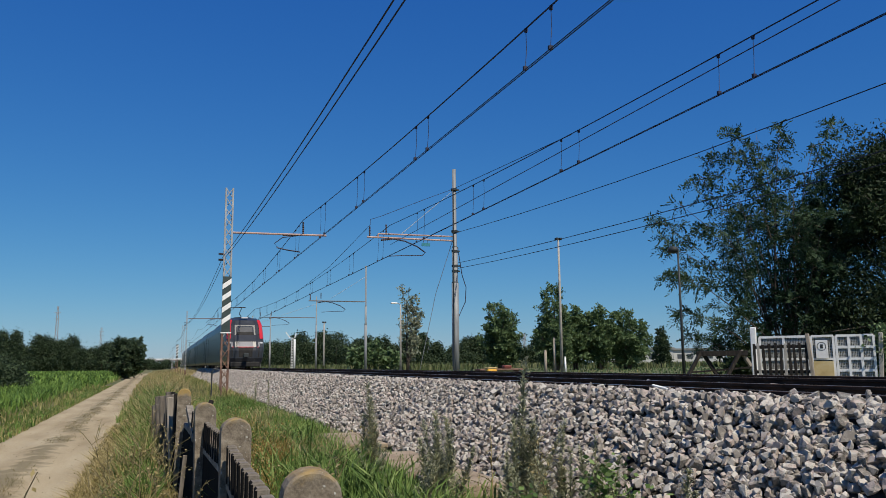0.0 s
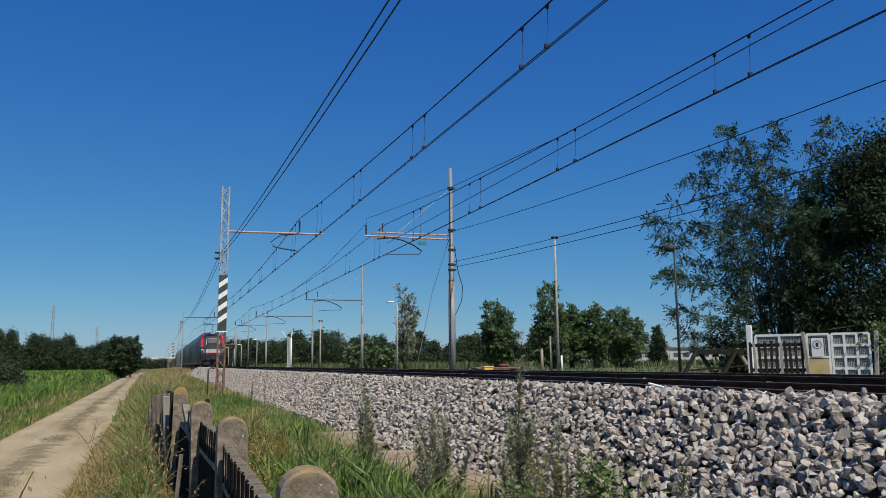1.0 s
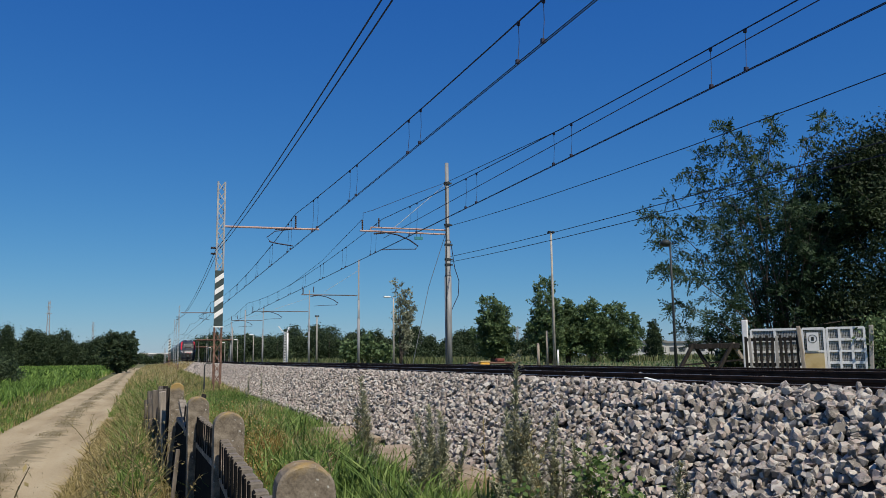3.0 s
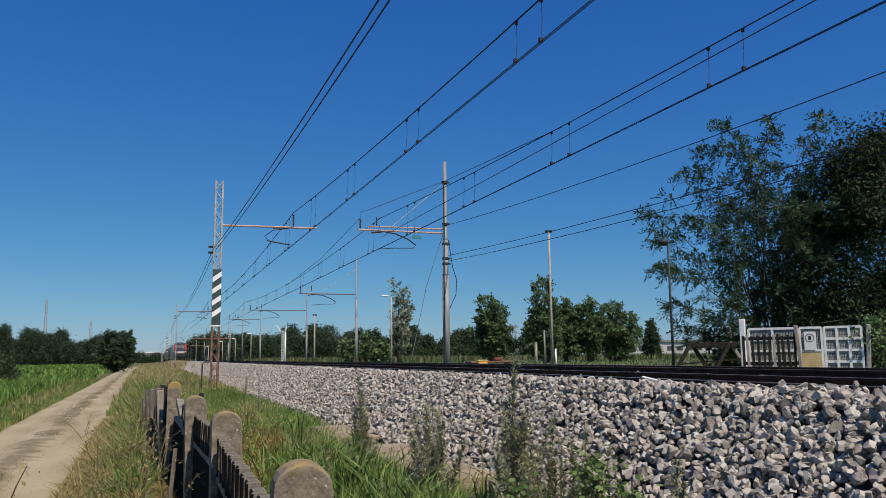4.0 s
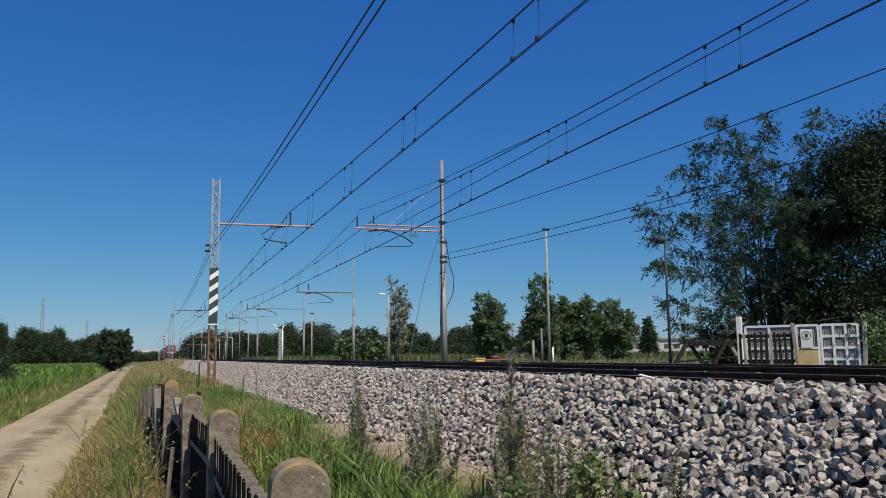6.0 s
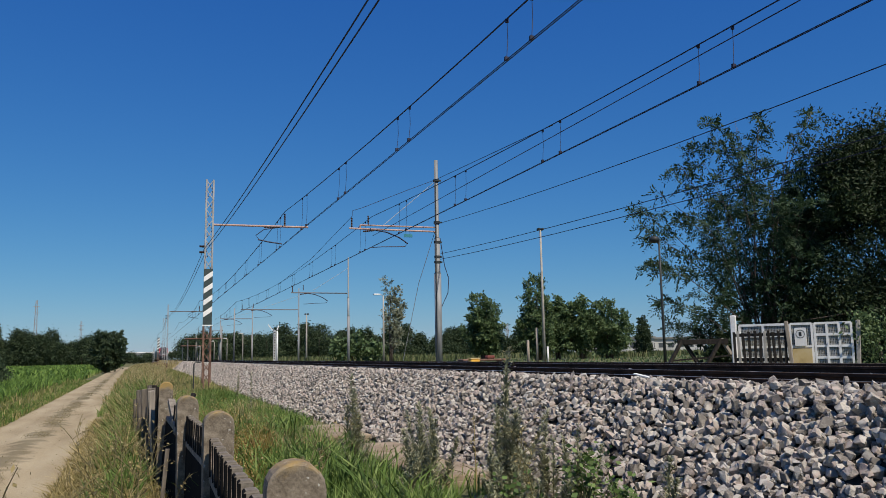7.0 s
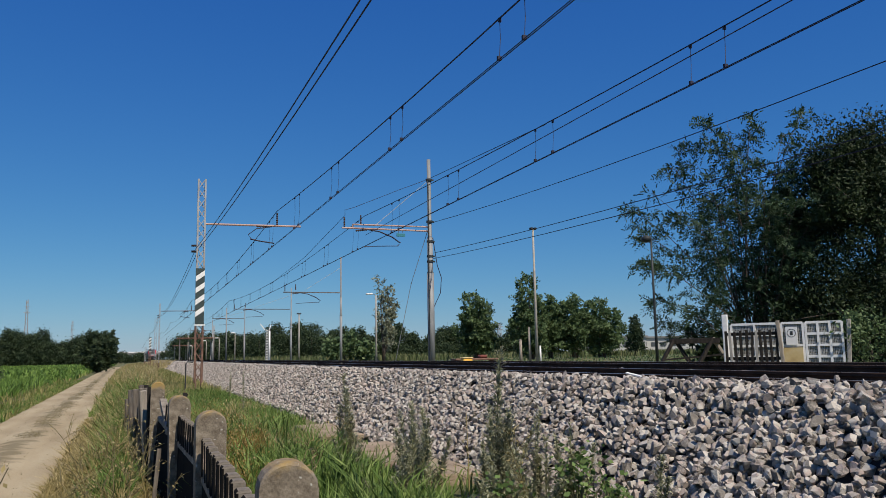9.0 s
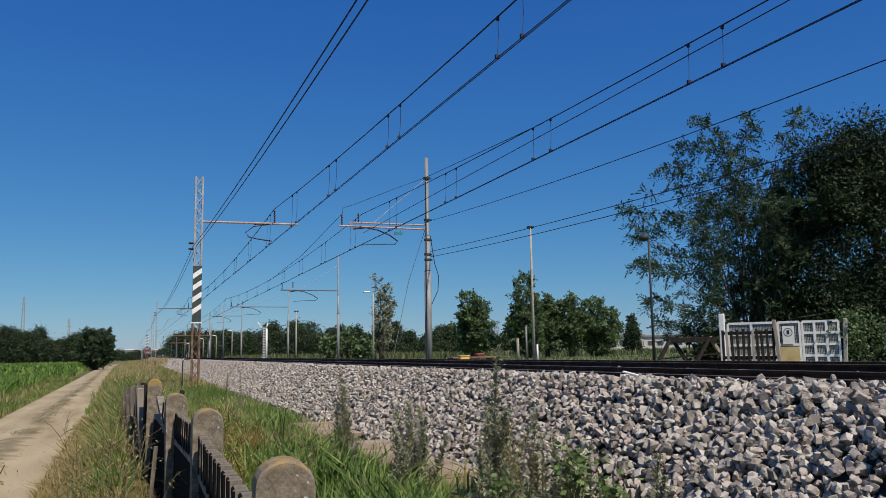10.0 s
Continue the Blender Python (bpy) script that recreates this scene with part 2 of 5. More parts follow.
M_CROP = mat("crop_leaf", [(0.06, 0.12, 0.024), (0.12, 0.21, 0.038), (0.19, 0.29, 0.062)], **LEAF)
M_WEED = mat("fleabane_leaf", [(0.25, 0.255, 0.15), (0.37, 0.37, 0.235), (0.5, 0.49, 0.34)], **{**LEAF, 'trans': 0.5})
M_STEM = mat("weed_stem", [(0.12, 0.13, 0.06), (0.2, 0.19, 0.1)], 6, 0.8, bump=0)
M_OCHRE = mat("ochre_stalk", [(0.15, 0.12, 0.03), (0.27, 0.18, 0.05), (0.4, 0.27, 0.09)], **LEAF)
M_BUD = mat("ochre_flower_head", [(0.26, 0.17, 0.055), (0.38, 0.26, 0.085), (0.46, 0.38, 0.2)], **LEAF)
M_BRIDGE = mat("bridge_concrete", [(0.2, 0.2, 0.195), (0.28, 0.28, 0.27)], 0.4, 0.9)
M_HALL = mat("hall_wall", [(0.4, 0.4, 0.385), (0.52, 0.52, 0.5)], 0.3, 0.8)
M_WINDOW = mat("far_window", [(0.06, 0.07, 0.08), (0.1, 0.11, 0.12)], 0.5, 0.2, bump=0)


# ---- building helpers ----
def thing(name, label, category, at=(0, 0, 0), turn=0, group="", kind=""):
    ob = new(name)
    ob.empty_display_size = 0.2
    ob.matrix_basis = pose(*at, 0, 0, turn)
    return tagged(ob, label, category, group, kind)


def part(name, bm, material, parent=None, label="", smooth=False):
    me = bpy.data.meshes.new(name)
    bm.normal_update()
    bm.to_mesh(me)
    bm.free()
    me.materials.append(material)
    if smooth:
        me.polygons.foreach_set("use_smooth", [True] * len(me.polygons))
    ob = new(name, me)
    ob.parent = parent
    if label:
        tagged(ob, label)
    return ob


def raw(name, verts, faces, material, parent=None):
    me = bpy.data.meshes.new(name)
    me.from_pydata(np.asarray(verts).tolist(), [], np.asarray(faces).tolist() if not isinstance(faces, list) else faces)
    me.materials.append(material)
    ob = new(name, me)
    ob.parent = parent
    return ob


def box(bm, c, s, bevel=0.0, turn=None):
    m = Matrix.Translation(c) @ (turn or Matrix()) @ Matrix.Diagonal((*s, 1))
    vs = bmesh.ops.create_cube(bm, size=1, matrix=m)["verts"]
    if bevel:
        es = list({e for v in vs for e in v.link_edges})
        bmesh.ops.bevel(bm, geom=es, offset=bevel, segments=1, affect="EDGES")
    return bm


def tube(bm, pts, r, n=8, cap=True):
    """A round bar along points; r: one radius or one a point."""
    pts = [Vector(p) for p in pts]
    rs = r if isinstance(r, (list, tuple)) else [r] * len(pts)
    rings = []
    for i, p in enumerate(pts):
        d = (pts[min(i + 1, len(pts) - 1)] - pts[max(i - 1, 0)]).normalized()
        a = d.cross(Vector((0, 0, 1)) if abs(d.z) < 0.95 else Vector((0, 1, 0))).normalized()
        b = d.cross(a)
        rings.append([bm.verts.new(p + rs[i] * (math.cos(k * math.tau / n) * a + math.sin(k * math.tau / n) * b)) for k in range(n)])
    for q, w in zip(rings, rings[1:]):
        for k in range(n):
            bm.faces.new((q[k], q[(k + 1) % n], w[(k + 1) % n], w[k]))
    if cap:
        bm.faces.new(list(reversed(rings[0])))
        bm.faces.new(rings[-1])
    return bm


def B():
    return bmesh.new()


def bar(bm, p, q, w, d=None):
    """A square bar from p to q."""
    p, q = Vector(p), Vector(q)
    v = q - p
    t = v.to_track_quat("Z", "Y").to_matrix().to_4x4()
    return box(bm, (p + q) / 2, (w, d or w, v.length), 0, t)


rng = np.random.default_rng(7)


# ---- ground ----
def path_mid(y):
    return -1.75 - 0.0135 * min(y, 110) if y > -40 else -1.2


PROFILE_X = [-400, -6, -3.6, -3.2, -0.9, -0.5, 0.4, 1.5, 2.9, 3.2, 4.4, 11.2, 12.3, 14, 400]
PROFILE_Z = [-1.15, -1.15, -1.26, -1.38, -1.38, -1.2, -1.12, -1.0, -0.95, -0.95, -0.4, -0.4, -0.45, -0.42, -0.42]


def ground_z(x, y):
    z = float(np.interp(x + 0.0135 * min(max(y, 0), 110) * max(0, min(1, (0.4 - x) / 1.2)), PROFILE_X, PROFILE_Z))
    if not 3.0 < x < 13:
        z += 0.035 * noise.noise((x * 0.9, y * 0.5, 0.3))
    return z


def sheet(name, xs, ys, fz, material, kind="structure", label="", category="ground"):
    verts = [(x, y, fz(x, y)) for y in ys for x in xs]
    nx = len(xs)
    faces = [(j * nx + i, j * nx + i + 1, (j + 1) * nx + i + 1, (j + 1) * nx + i) for j in range(len(ys) - 1) for i in range(nx - 1)]
    ob = raw(name, verts, faces, material)
    ob.data.polygons.foreach_set("use_smooth", [True] * len(faces))
    return tagged(ob, label, category, kind=kind)


xs = sorted(set([-3000, -900, -400, -150, -60, -30, -15, -10, -7] + [round(-5 + 0.25 * i, 2) for i in range(33)] + [3.2, 3.6, 4.4, 8, 11.2, 11.8, 12.3, 13, 14, 16, 19, 24, 32, 45, 65, 100, 170, 300, 900, 3000]))
ys = [-3000, -600, -150, -60, -25, -12, -6] + [-3 + 0.8 * i for i in range(60)] + [46, 50, 55, 61, 68, 76, 85, 95, 110, 130, 160, 200, 260, 350, 500, 800, 1500, 4000]
sheet("ground", xs, ys, ground_z, M_SOIL, label="rough grassy soil beside a railway line")


def path_z(x, y):
    u = x - path_mid(y)
    rut = -0.035 * (math.exp(-((abs(u) - 0.55) / 0.2) ** 2)) + 0.02 * math.exp(-(u / 0.2) ** 2)
    return -1.235 + rut + 0.002 * noise.noise((x * 2, y * 1.2, 1)) - 0.05 * max(0, abs(u) - 0.9) / 0.2


def build_path():
    us = [-1.1 + 0.11 * i for i in range(21)]
    yy = [-40 + 2 * i for i in range(20)] + [0.35 * i for i in range(200)] + [71 + 4 * i for i in range(30)]
    verts, faces = [], []
    for y in yy:
        wob = 0.12 * noise.noise((y * 0.35, 5, 0))
        for u in us:
            x = path_mid(y) + u * (1 + (0.10 * noise.noise((y * 0.6, 9 if u > 0 else 3, 0)) + wob * 0.3 if abs(u) > 0.7 else 0))
            verts.append((x, y, path_z(x, y)))
    n = len(us)
    for j in range(len(yy) - 1):
        for i in range(n - 1):
            faces.append((j * n + i, j * n + i + 1, (j + 1) * n + i + 1, (j + 1) * n + i))
    ob = raw("dirt_road", verts, faces, M_PATH)
    ob.data.polygons.foreach_set("use_smooth", [True] * len(faces))
    tagged(ob, "pale dry dirt track with two wheel ruts", "road", kind="structure")


build_path()


# ---- track bed ----
BED_X = [2.95, 3.2, 4.15, 4.4, 4.75, 6.6, 8.75, 10.65, 11.0, 11.3, 12.2]
BED_Z = [-0.98, -0.86, -0.06, -0.05, -0.13, -0.13, -0.13, -0.13, -0.12, -0.15, -0.5]


def bed_z(x):
    return float(np.interp(x, BED_X, BED_Z))


# sheet lies under the stones and carries their gap shade in its colour
sheet("ballast_bed", BED_X, [-60, -20] + [-8 + 2 * i for i in range(60)] + [120, 150, 200, 300, 500, 800], lambda x, y: bed_z(x) - 0.06, M_BED_SHADE, label="crushed stone embankment under two tracks", category="ballast")


def rail_section():
    return [(-0.07, -0.165), (0.07, -0.165), (0.07, -0.15), (0.012, -0.13), (0.012, -0.045), (0.036, -0.035), (0.036, -0.006), (0.028, 0.0), (-0.028, 0.0), (-0.036, -0.006), (-0.036, -0.035), (-0.012, -0.045), (-0.012, -0.13), (-0.07, -0.15)]


def rail(x, y0=-60, y1=800):
    th = thing("rail", "rust-brown steel rail with a bright worn head", "rail", (x, 0, 0), group="rails of the two tracks")
    bm = B()
    sec = rail_section()
    a = [bm.verts.new((u, y0, w)) for u, w in sec]
    b = [bm.verts.new((u, y1, w)) for u, w in sec]
    for i in range(len(sec)):
        j = (i + 1) % len(sec)
        if i != 7:
            bm.faces.new((a[i], a[j], b[j], b[i]))
    part("rail_body", bm, M_RAIL, th)
    bm = B()
    vs = [bm.verts.new(p) for p in ((0.028, y0, 0), (0.028, y1, 0), (-0.028, y1, 0), (-0.028, y0, 0))]
    bm.faces.new(vs)
    part("running_surface", bm, M_RAILTOP, th, "bright worn running surface")


for tx in (T1, T2):
    for s in (-1, 1):
        rail(tx + s * 0.7525)


def sleepers():
    bm = B()
    box(bm, (0, 0, 0), (2.4, 0.26, 0.16), 0.02)
    first = None
    for tx in (T1, T2):
        for i in range(110):
            y = -6 + 0.6 * i
            if first is None:
                first = part("sleeper", bm, M_SLEEPER)
                tagged(first, "grey concrete sleeper half buried in ballast", "sleeper", group="sleepers under the tracks")
                first.matrix_basis = pose(tx, y, -0.235)
            else:
                copy_thing(first, pose(tx, y, -0.235))


sleepers()


# ---- ballast stones ----
def stone_mesh(seed):
    """A crushed, sharp-edged stone: a skewed block split by a few planes."""
    r = random.Random(seed)
    bm = B()
    size = Vector((r.uniform(0.95, 1.25), r.uniform(0.72, 0.95), r.uniform(0.5, 0.8)))
    bmesh.ops.create_cube(bm, size=1, matrix=Matrix.Diagonal((*size, 1)))
    kx, ky, tp = r.uniform(-0.35, 0.35), r.uniform(-0.3, 0.3), r.uniform(-0.3, 0.3)
    for v in bm.verts:
        x, y, z = v.co
        v.co = ((x + kx * y) * (1 + tp * y), y + ky * z, z * (1 + tp * x))
    for _ in range(9):
        v = Vector((r.gauss(0, 1), r.gauss(0, 1), r.gauss(0, 1))).normalized()
        reach = max(p.co.dot(v) for p in bm.verts)
        cut = bmesh.ops.bisect_plane(bm, geom=[*bm.verts, *bm.edges, *bm.faces], plane_co=v * reach * r.uniform(0.58, 0.88), plane_no=v, clear_outer=True)
        rim = [g for g in cut["geom_cut"] if isinstance(g, bmesh.types.BMEdge)]
        if len(rim) > 2:
            bmesh.ops.edgeloop_fill(bm, edges=rim)
    for v in bm.verts:
        v.co += Vector((r.gauss(0, 1), r.gauss(0, 1), r.gauss(0, 1))) * 0.035
    res = bmesh.ops.convex_hull(bm, input=bm.verts)
    dead = [g for g in res["geom_interior"] + res["geom_unused"] if isinstance(g, bmesh.types.BMVert)]
    bmesh.ops.delete(bm, geom=list(set(dead)), context="VERTS")
    bmesh.ops.triangulate(bm, faces=bm.faces)
    me = bpy.data.meshes.new("stone")
    bm.to_mesh(me)
    bm.free()
    me.materials.append(M_STONE)
    return me


STONE_MESHES = [stone_mesh(i) for i in range(20)]


def far_stone(seed):
    """A plainer stone for the distance."""
    r = random.Random(seed)
    bm = B()
    for sx in (-1, 1):
        for sy in (-1, 1):
            for sz in (-1, 1):
                if r.random() < 0.9:
                    bm.verts.new((sx * r.uniform(0.3, 0.52), sy * r.uniform(0.24, 0.42), sz * r.uniform(0.18, 0.36)))
    for _ in range(3):
        v = Vector((r.gauss(0, 1), r.gauss(0, 1), r.gauss(0, 1))).normalized()
        bm.verts.new((v.x * 0.58, v.y * 0.46, v.z * 0.38))
    res = bmesh.ops.convex_hull(bm, input=bm.verts)
    dead = [g for g in res["geom_interior"] + res["geom_unused"] if isinstance(g, bmesh.types.BMVert)]
    bmesh.ops.delete(bm, geom=list(set(dead)), context="VERTS")
    bmesh.ops.triangulate(bm, faces=bm.faces)
    bm.verts.index_update()
    out = np.array([v.co for v in bm.verts]), np.array([[v.index for v in f.verts] for f in bm.faces])
    bm.free()
    return out


STONE_ARR = []
for me in STONE_MESHES:
    v = np.array([p.co for p in me.vertices])
    f = np.array([p.vertices[:] for p in me.polygons])
    STONE_ARR.append((v, f))
FAR_ARR = [far_stone(100 + i) for i in range(16)]


def rot_many(n, r):
    q = r.normal(size=(n, 4))
    q /= np.linalg.norm(q, axis=1)[:, None]
    w, x, y, z = q.T
    return np.stack([np.stack([1 - 2 * (y * y + z * z), 2 * (x * y - z * w), 2 * (x * z + y * w)], -1),
                     np.stack([2 * (x * y + z * w), 1 - 2 * (x * x + z * z), 2 * (y * z - x * w)], -1),
                     np.stack([2 * (x * z - y * w), 2 * (y * z + x * w), 1 - 2 * (x * x + y * y)], -1)], 1), q


def joined_stones(name, pts, size, label, shapes):
    V, F, base = [], [], 0
    R, _ = rot_many(len(pts), rng)
    pick = rng.integers(0, len(shapes), len(pts))
    for i in range(len(pts)):
        v, f = shapes[pick[i]]
        V.append(v @ R[i].T * size[i] + pts[i])
        F.append(f + base)
        base += len(v)
    ob = raw(name, np.concatenate(V), np.concatenate(F), M_STONES)
    return tagged(ob, label, "ballast", kind="stuff")


def slope_points(y0, y1, per_m2, x0=3.1, x1=4.6, up=0.0):
    n = int((y1 - y0) * (x1 - x0) * 1.35 * per_m2)
    x = rng.uniform(x0, x1, n)
    y = rng.uniform(y0, y1, n)
    z = np.interp(x, BED_X, BED_Z) + rng.uniform(-0.06, 0.04, n) + up
    return np.stack([x, y, z], 1)


def build_stones():
    far = np.concatenate([slope_points(13, 36, 330), slope_points(36, 70, 170)])
    s = np.where(far[:, 1] < 36, rng.uniform(0.04, 0.08, len(far)), rng.uniform(0.055, 0.1, len(far)))
    far2 = slope_points(70, 160, 30)
    s2 = rng.uniform(0.1, 0.17, len(far2))
    mid = slope_points(1.5, 13, 520)
    sm = np.where(rng.random(len(mid)) < 0.16, rng.uniform(0.06, 0.084, len(mid)), rng.uniform(0.034, 0.062, len(mid)))
    between = slope_points(3, 60, 32, 6.6, 8.8, -0.05)
    sb = rng.uniform(0.08, 0.14, len(between))
    inner = slope_points(3, 60, 22, 4.9, 6.4, -0.06)
    si = rng.uniform(0.07, 0.12, len(inner))
    rear = slope_points(-9, 1.5, 130, 3.1, 4.8)
    sr = rng.uniform(0.06, 0.13, len(rear))
    beyond = slope_points(8, 90, 16, 10.5, 11.8, -0.05)
    sy = rng.uniform(0.09, 0.16, len(beyond))
    joined_stones("ballast_stones", mid, sm, "grey and pinkish crushed stone ballast sloping from the track", STONE_ARR)
    joined_stones("ballast_stones", np.concatenate([far, far2, between, inner, rear, beyond]), np.concatenate([s, s2, sb, si, sr, sy]), "grey and pinkish crushed stone ballast along the tracks", FAR_ARR)


build_stones()


# ---- grass and leaves ----
def blades(name, pts, h, w, material, label, category="grass", lean=0.45, parent=None, kind="stuff", droop=0.35):
    n = len(pts)
    pts = np.asarray(pts)
    h = np.broadcast_to(h, n)
    w = np.broadcast_to(w, n)
    a = rng.uniform(0, math.tau, n)
    f = rng.uniform(0, math.tau, n)
    side = np.stack([np.cos(a), np.sin(a), np.zeros(n)], 1) * (w / 2)[:, None]
    bend = np.stack([np.cos(f), np.sin(f), np.zeros(n)], 1) * (h * rng.uniform(0.05, lean, n))[:, None]
    up = np.stack([np.zeros(n), np.zeros(n), h], 1)
    v0, v1 = pts - side, pts + side
    m = pts + up * 0.55 + bend * 0.35
    v2, v3 = m - side * 0.8, m + side * 0.8
    v4 = pts + up * (1 - droop * rng.random(n))[:, None] + bend
    V = np.stack([v0, v1, v2, v3, v4], 1).reshape(-1, 3)
    b = np.arange(n) * 5
    F = [tuple(r) for r in np.stack([b, b + 1, b + 3, b + 2], 1).tolist()] + [tuple(r) for r in np.stack([b + 2, b + 3, b + 4], 1).tolist()]
    ob = raw(name, V, F, material, parent)
    return tagged(ob, label, category, kind=kind) if not parent else tagged(ob, kind=kind)


def leaf_cloud(pts, size, aspect=0.5, flat=0.0):
    """Pointed four-cornered leaves at the points, turned at random."""
    n = len(pts)
    R, _ = rot_many(n, rng)
    size = np.broadcast_to(size, n)
    L = R[:, :, 0] * size[:, None]
    S = R[:, :, 1] * (size * aspect)[:, None]
    if flat:
        L[:, 2] *= 1 - flat
    V = np.stack([pts - L * 0.5, pts + S * 0.5, pts + L * 0.5, pts - S * 0.5], 1).reshape(-1, 3)
    b = np.arange(n) * 4
    return V, np.stack([b, b + 1, b + 2, b + 3], 1)


def clumps(lobes, per_lobe, leaves, spread, shell=0.6):
    """Leaf points gathered in clumps that fill ellipsoid lobes (x, y, z, rx, ry, rz)."""
    out, centres = [], []
    full = per_lobe
    for lx, ly, lz, rx, ry, rz, *weight in lobes:
        per_lobe = int(full * (weight[0] if weight else 1))
        d = rng.normal(size=(per_lobe, 3))
        d /= np.linalg.norm(d, axis=1)[:, None]
        rad = (shell + (1 - shell) * rng.random(per_lobe)) * (0.82 + 0.3 * rng.random(per_lobe))
        c = d * rad[:, None] * [rx, ry, rz] + [lx, ly, lz]
        centres.append(c)
        for k in c:
            out.append(k + rng.normal(size=(leaves, 3)) * spread * rng.uniform(0.6, 1.3))
    return np.concatenate(out), np.concatenate(centres)


def tree(name, label, at, lobes, material, trunk_h, trunk_r, per_lobe=60, leaves=14, spread=0.25, leaf=0.16, aspect=0.55, limbs=10, shell=0.6, lean=(0, 0), category="tree", group="", stems=1):
    th = thing(name, label, category, at, group=group)
    pts, cen = clumps(lobes, per_lobe, leaves, spread, shell)
    pts = pts[pts[:, 2] > 0.05]
    bm = B()
    tops = []
    for s in range(stems):
        ox, oy = (0, 0) if stems == 1 else (rng.uniform(-0.5, 0.5), rng.uniform(-0.5, 0.5))
        line = [(ox + lean[0] * k + 0.06 * math.sin(3 * k + s), oy + lean[1] * k, -0.1 + (trunk_h + 0.1) * k) for k in (0, 0.2, 0.45, 0.7, 1)]
        tube(bm, line, [trunk_r * q for q in (1.25, 1, 0.85, 0.65, 0.4)], 8)
        tops.append(line)
    step = max(1, len(cen) // limbs)
    for i, c in enumerate(cen[::step][:limbs]):
        line = tops[i % stems]
        b = Vector(line[2 + i % 3])
        if c[2] < b.z:
            b = Vector(line[1])
        e = Vector(c)
        mid = b.lerp(e, 0.5) + Vector((0, 0, 0.12 * (e - b).length))
        tube(bm, [b, mid, e], [trunk_r * 0.3, trunk_r * 0.17, trunk_r * 0.05], 5)
    part("trunk", bm, M_BARK, th, smooth=True)
    V, F = leaf_cloud(pts, rng.uniform(0.6, 1.3, len(pts)) * leaf, aspect)
    raw("crown", V, F, material, th)
    return th


# ---- masts of the overhead line ----
def insulator(bm, p, q, r=0.05):
    p, q = Vector(p), Vector(q)
    pts, rs = [], []
    for i in range(13):
        pts.append(p.lerp(q, i / 12))
        rs.append(r if i % 2 else r * 0.5)
    tube(bm, pts, rs, 8)
    return bm


def lattice_mast(x, y, foot, top, w=0.36, arm=None, plate=True, insul=True, bar_w=0.07):
    th = thing("lattice_mast", "galvanised steel lattice mast with a striped warning plate" if plate else "galvanised steel lattice mast", "mast", (x, y, foot), group="masts of the overhead line")
    h = top - foot
    zp = 1.67 - foot
    cut = zp if plate else 0.6
    for s in (-1, 1):
        part("chord", box(B(), (s * w / 2, 0, (cut + h) / 2), (bar_w, bar_w * 2, h - cut)), M_GALV, th)
        part("lower_chord", box(B(), (s * w / 2, 0, cut / 2), (0.075, 0.14, cut)), M_RUST, th, "rust-brown lower chord")
    n = int(h / 0.42)
    for i in range(n):
        a, b = h * i / n, h * (i + 1) / n
        s = 1 if i % 2 else -1
        m = M_RUST if b < cut + 0.1 else M_GALV
        part("lacing_bar", bar(B(), (-s * w / 2, -0.05, a), (s * w / 2, -0.05, b), bar_w / 2), m, th)
        part("lacing_bar", bar(B(), (s * w / 2, 0.05, a), (-s * w / 2, 0.05, b), bar_w / 2), m, th)
    bm = B()
    box(bm, (0, 0, -0.45), (0.6, 0.6, 0.5), 0.03)
    part("footing", bm, M_SLEEPER, th, "concrete footing block")
    if plate:
        z0, z1 = zp, zp + 2.36
        bm = B()
        box(bm, (0, -0.09, (z0 + z1) / 2), (w + 0.07, 0.02, z1 - z0))
        pl = part("warning_plate", bm, M_DKGREEN, th, "dark green plate with white slanting stripes")
        for i in range(4):
            c = z0 + 0.32 + i * 0.5
            bm = B()
            hw = (w + 0.07) / 2
            vs = [(-hw, c - 0.02), (hw, c + 0.24), (hw, c + 0.46), (-hw, c + 0.20)]
            f = [bm.verts.new((u, -0.104, q)) for u, q in vs]
            k = [bm.verts.new((u, -0.1, q)) for u, q in vs]
            bm.faces.new(f)
            for j in range(4):
                bm.faces.new((f[j], k[j], k[(j + 1) % 4], f[(j + 1) % 4]))
            part("stripe", bm, M_WHITE, pl, "white stripe")
        bm = B()
        box(bm, (0, -0.09, z0 - 0.03), (w + 0.14, 0.03, 0.05))
        part("plate_edge", bm, M_WHITE, th)
    if arm:
        a = arm - foot
        bm = B()
        tube(bm, [(0.15, 0, a), (4.25, 0, a + 0.05)], 0.045, 8)
        part("cantilever_arm", bm, M_ARM if plate else M_FARARM, th, "thin red-brown horizontal tube" if plate else "thin grey horizontal tube")
        tx = T1 - x
        bm = insulator(B(), (tx, 0, a + 0.06), (tx, 0, a + 0.62), 0.05)
        part("insulator", bm, M_INSUL, th)
        bm = insulator(B(), (tx - 0.9, 0, a - 0.02), (tx - 0.2, 0, a + 0.02), 0.05)
        part("insulator", bm, M_INSUL, th)
        bm = B()
        tube(bm, [(tx - 0.2, 0, a), (tx - 0.9, 0, a - 0.12), (tx - 1.25, 0, a - 0.4), (tx - 1.1, 0, a - 0.58)], 0.022, 6)
        tube(bm, [(tx - 1.15, 0, a - 0.58), (tx - 0.75, 0, a - 0.66), (tx - 0.12, 0, a - 0.74)], 0.03, 6)
        part("steady_arm", bm, M_WIRE, th, "dark curved registration arm")
    if insul:
        for k in range(2):
            bm = insulator(B(), (-w / 2 - 0.02, 0, 4.75 - foot + 0.25 * k), (-w / 2 - 0.24, 0, 4.75 - foot + 0.25 * k), 0.06)
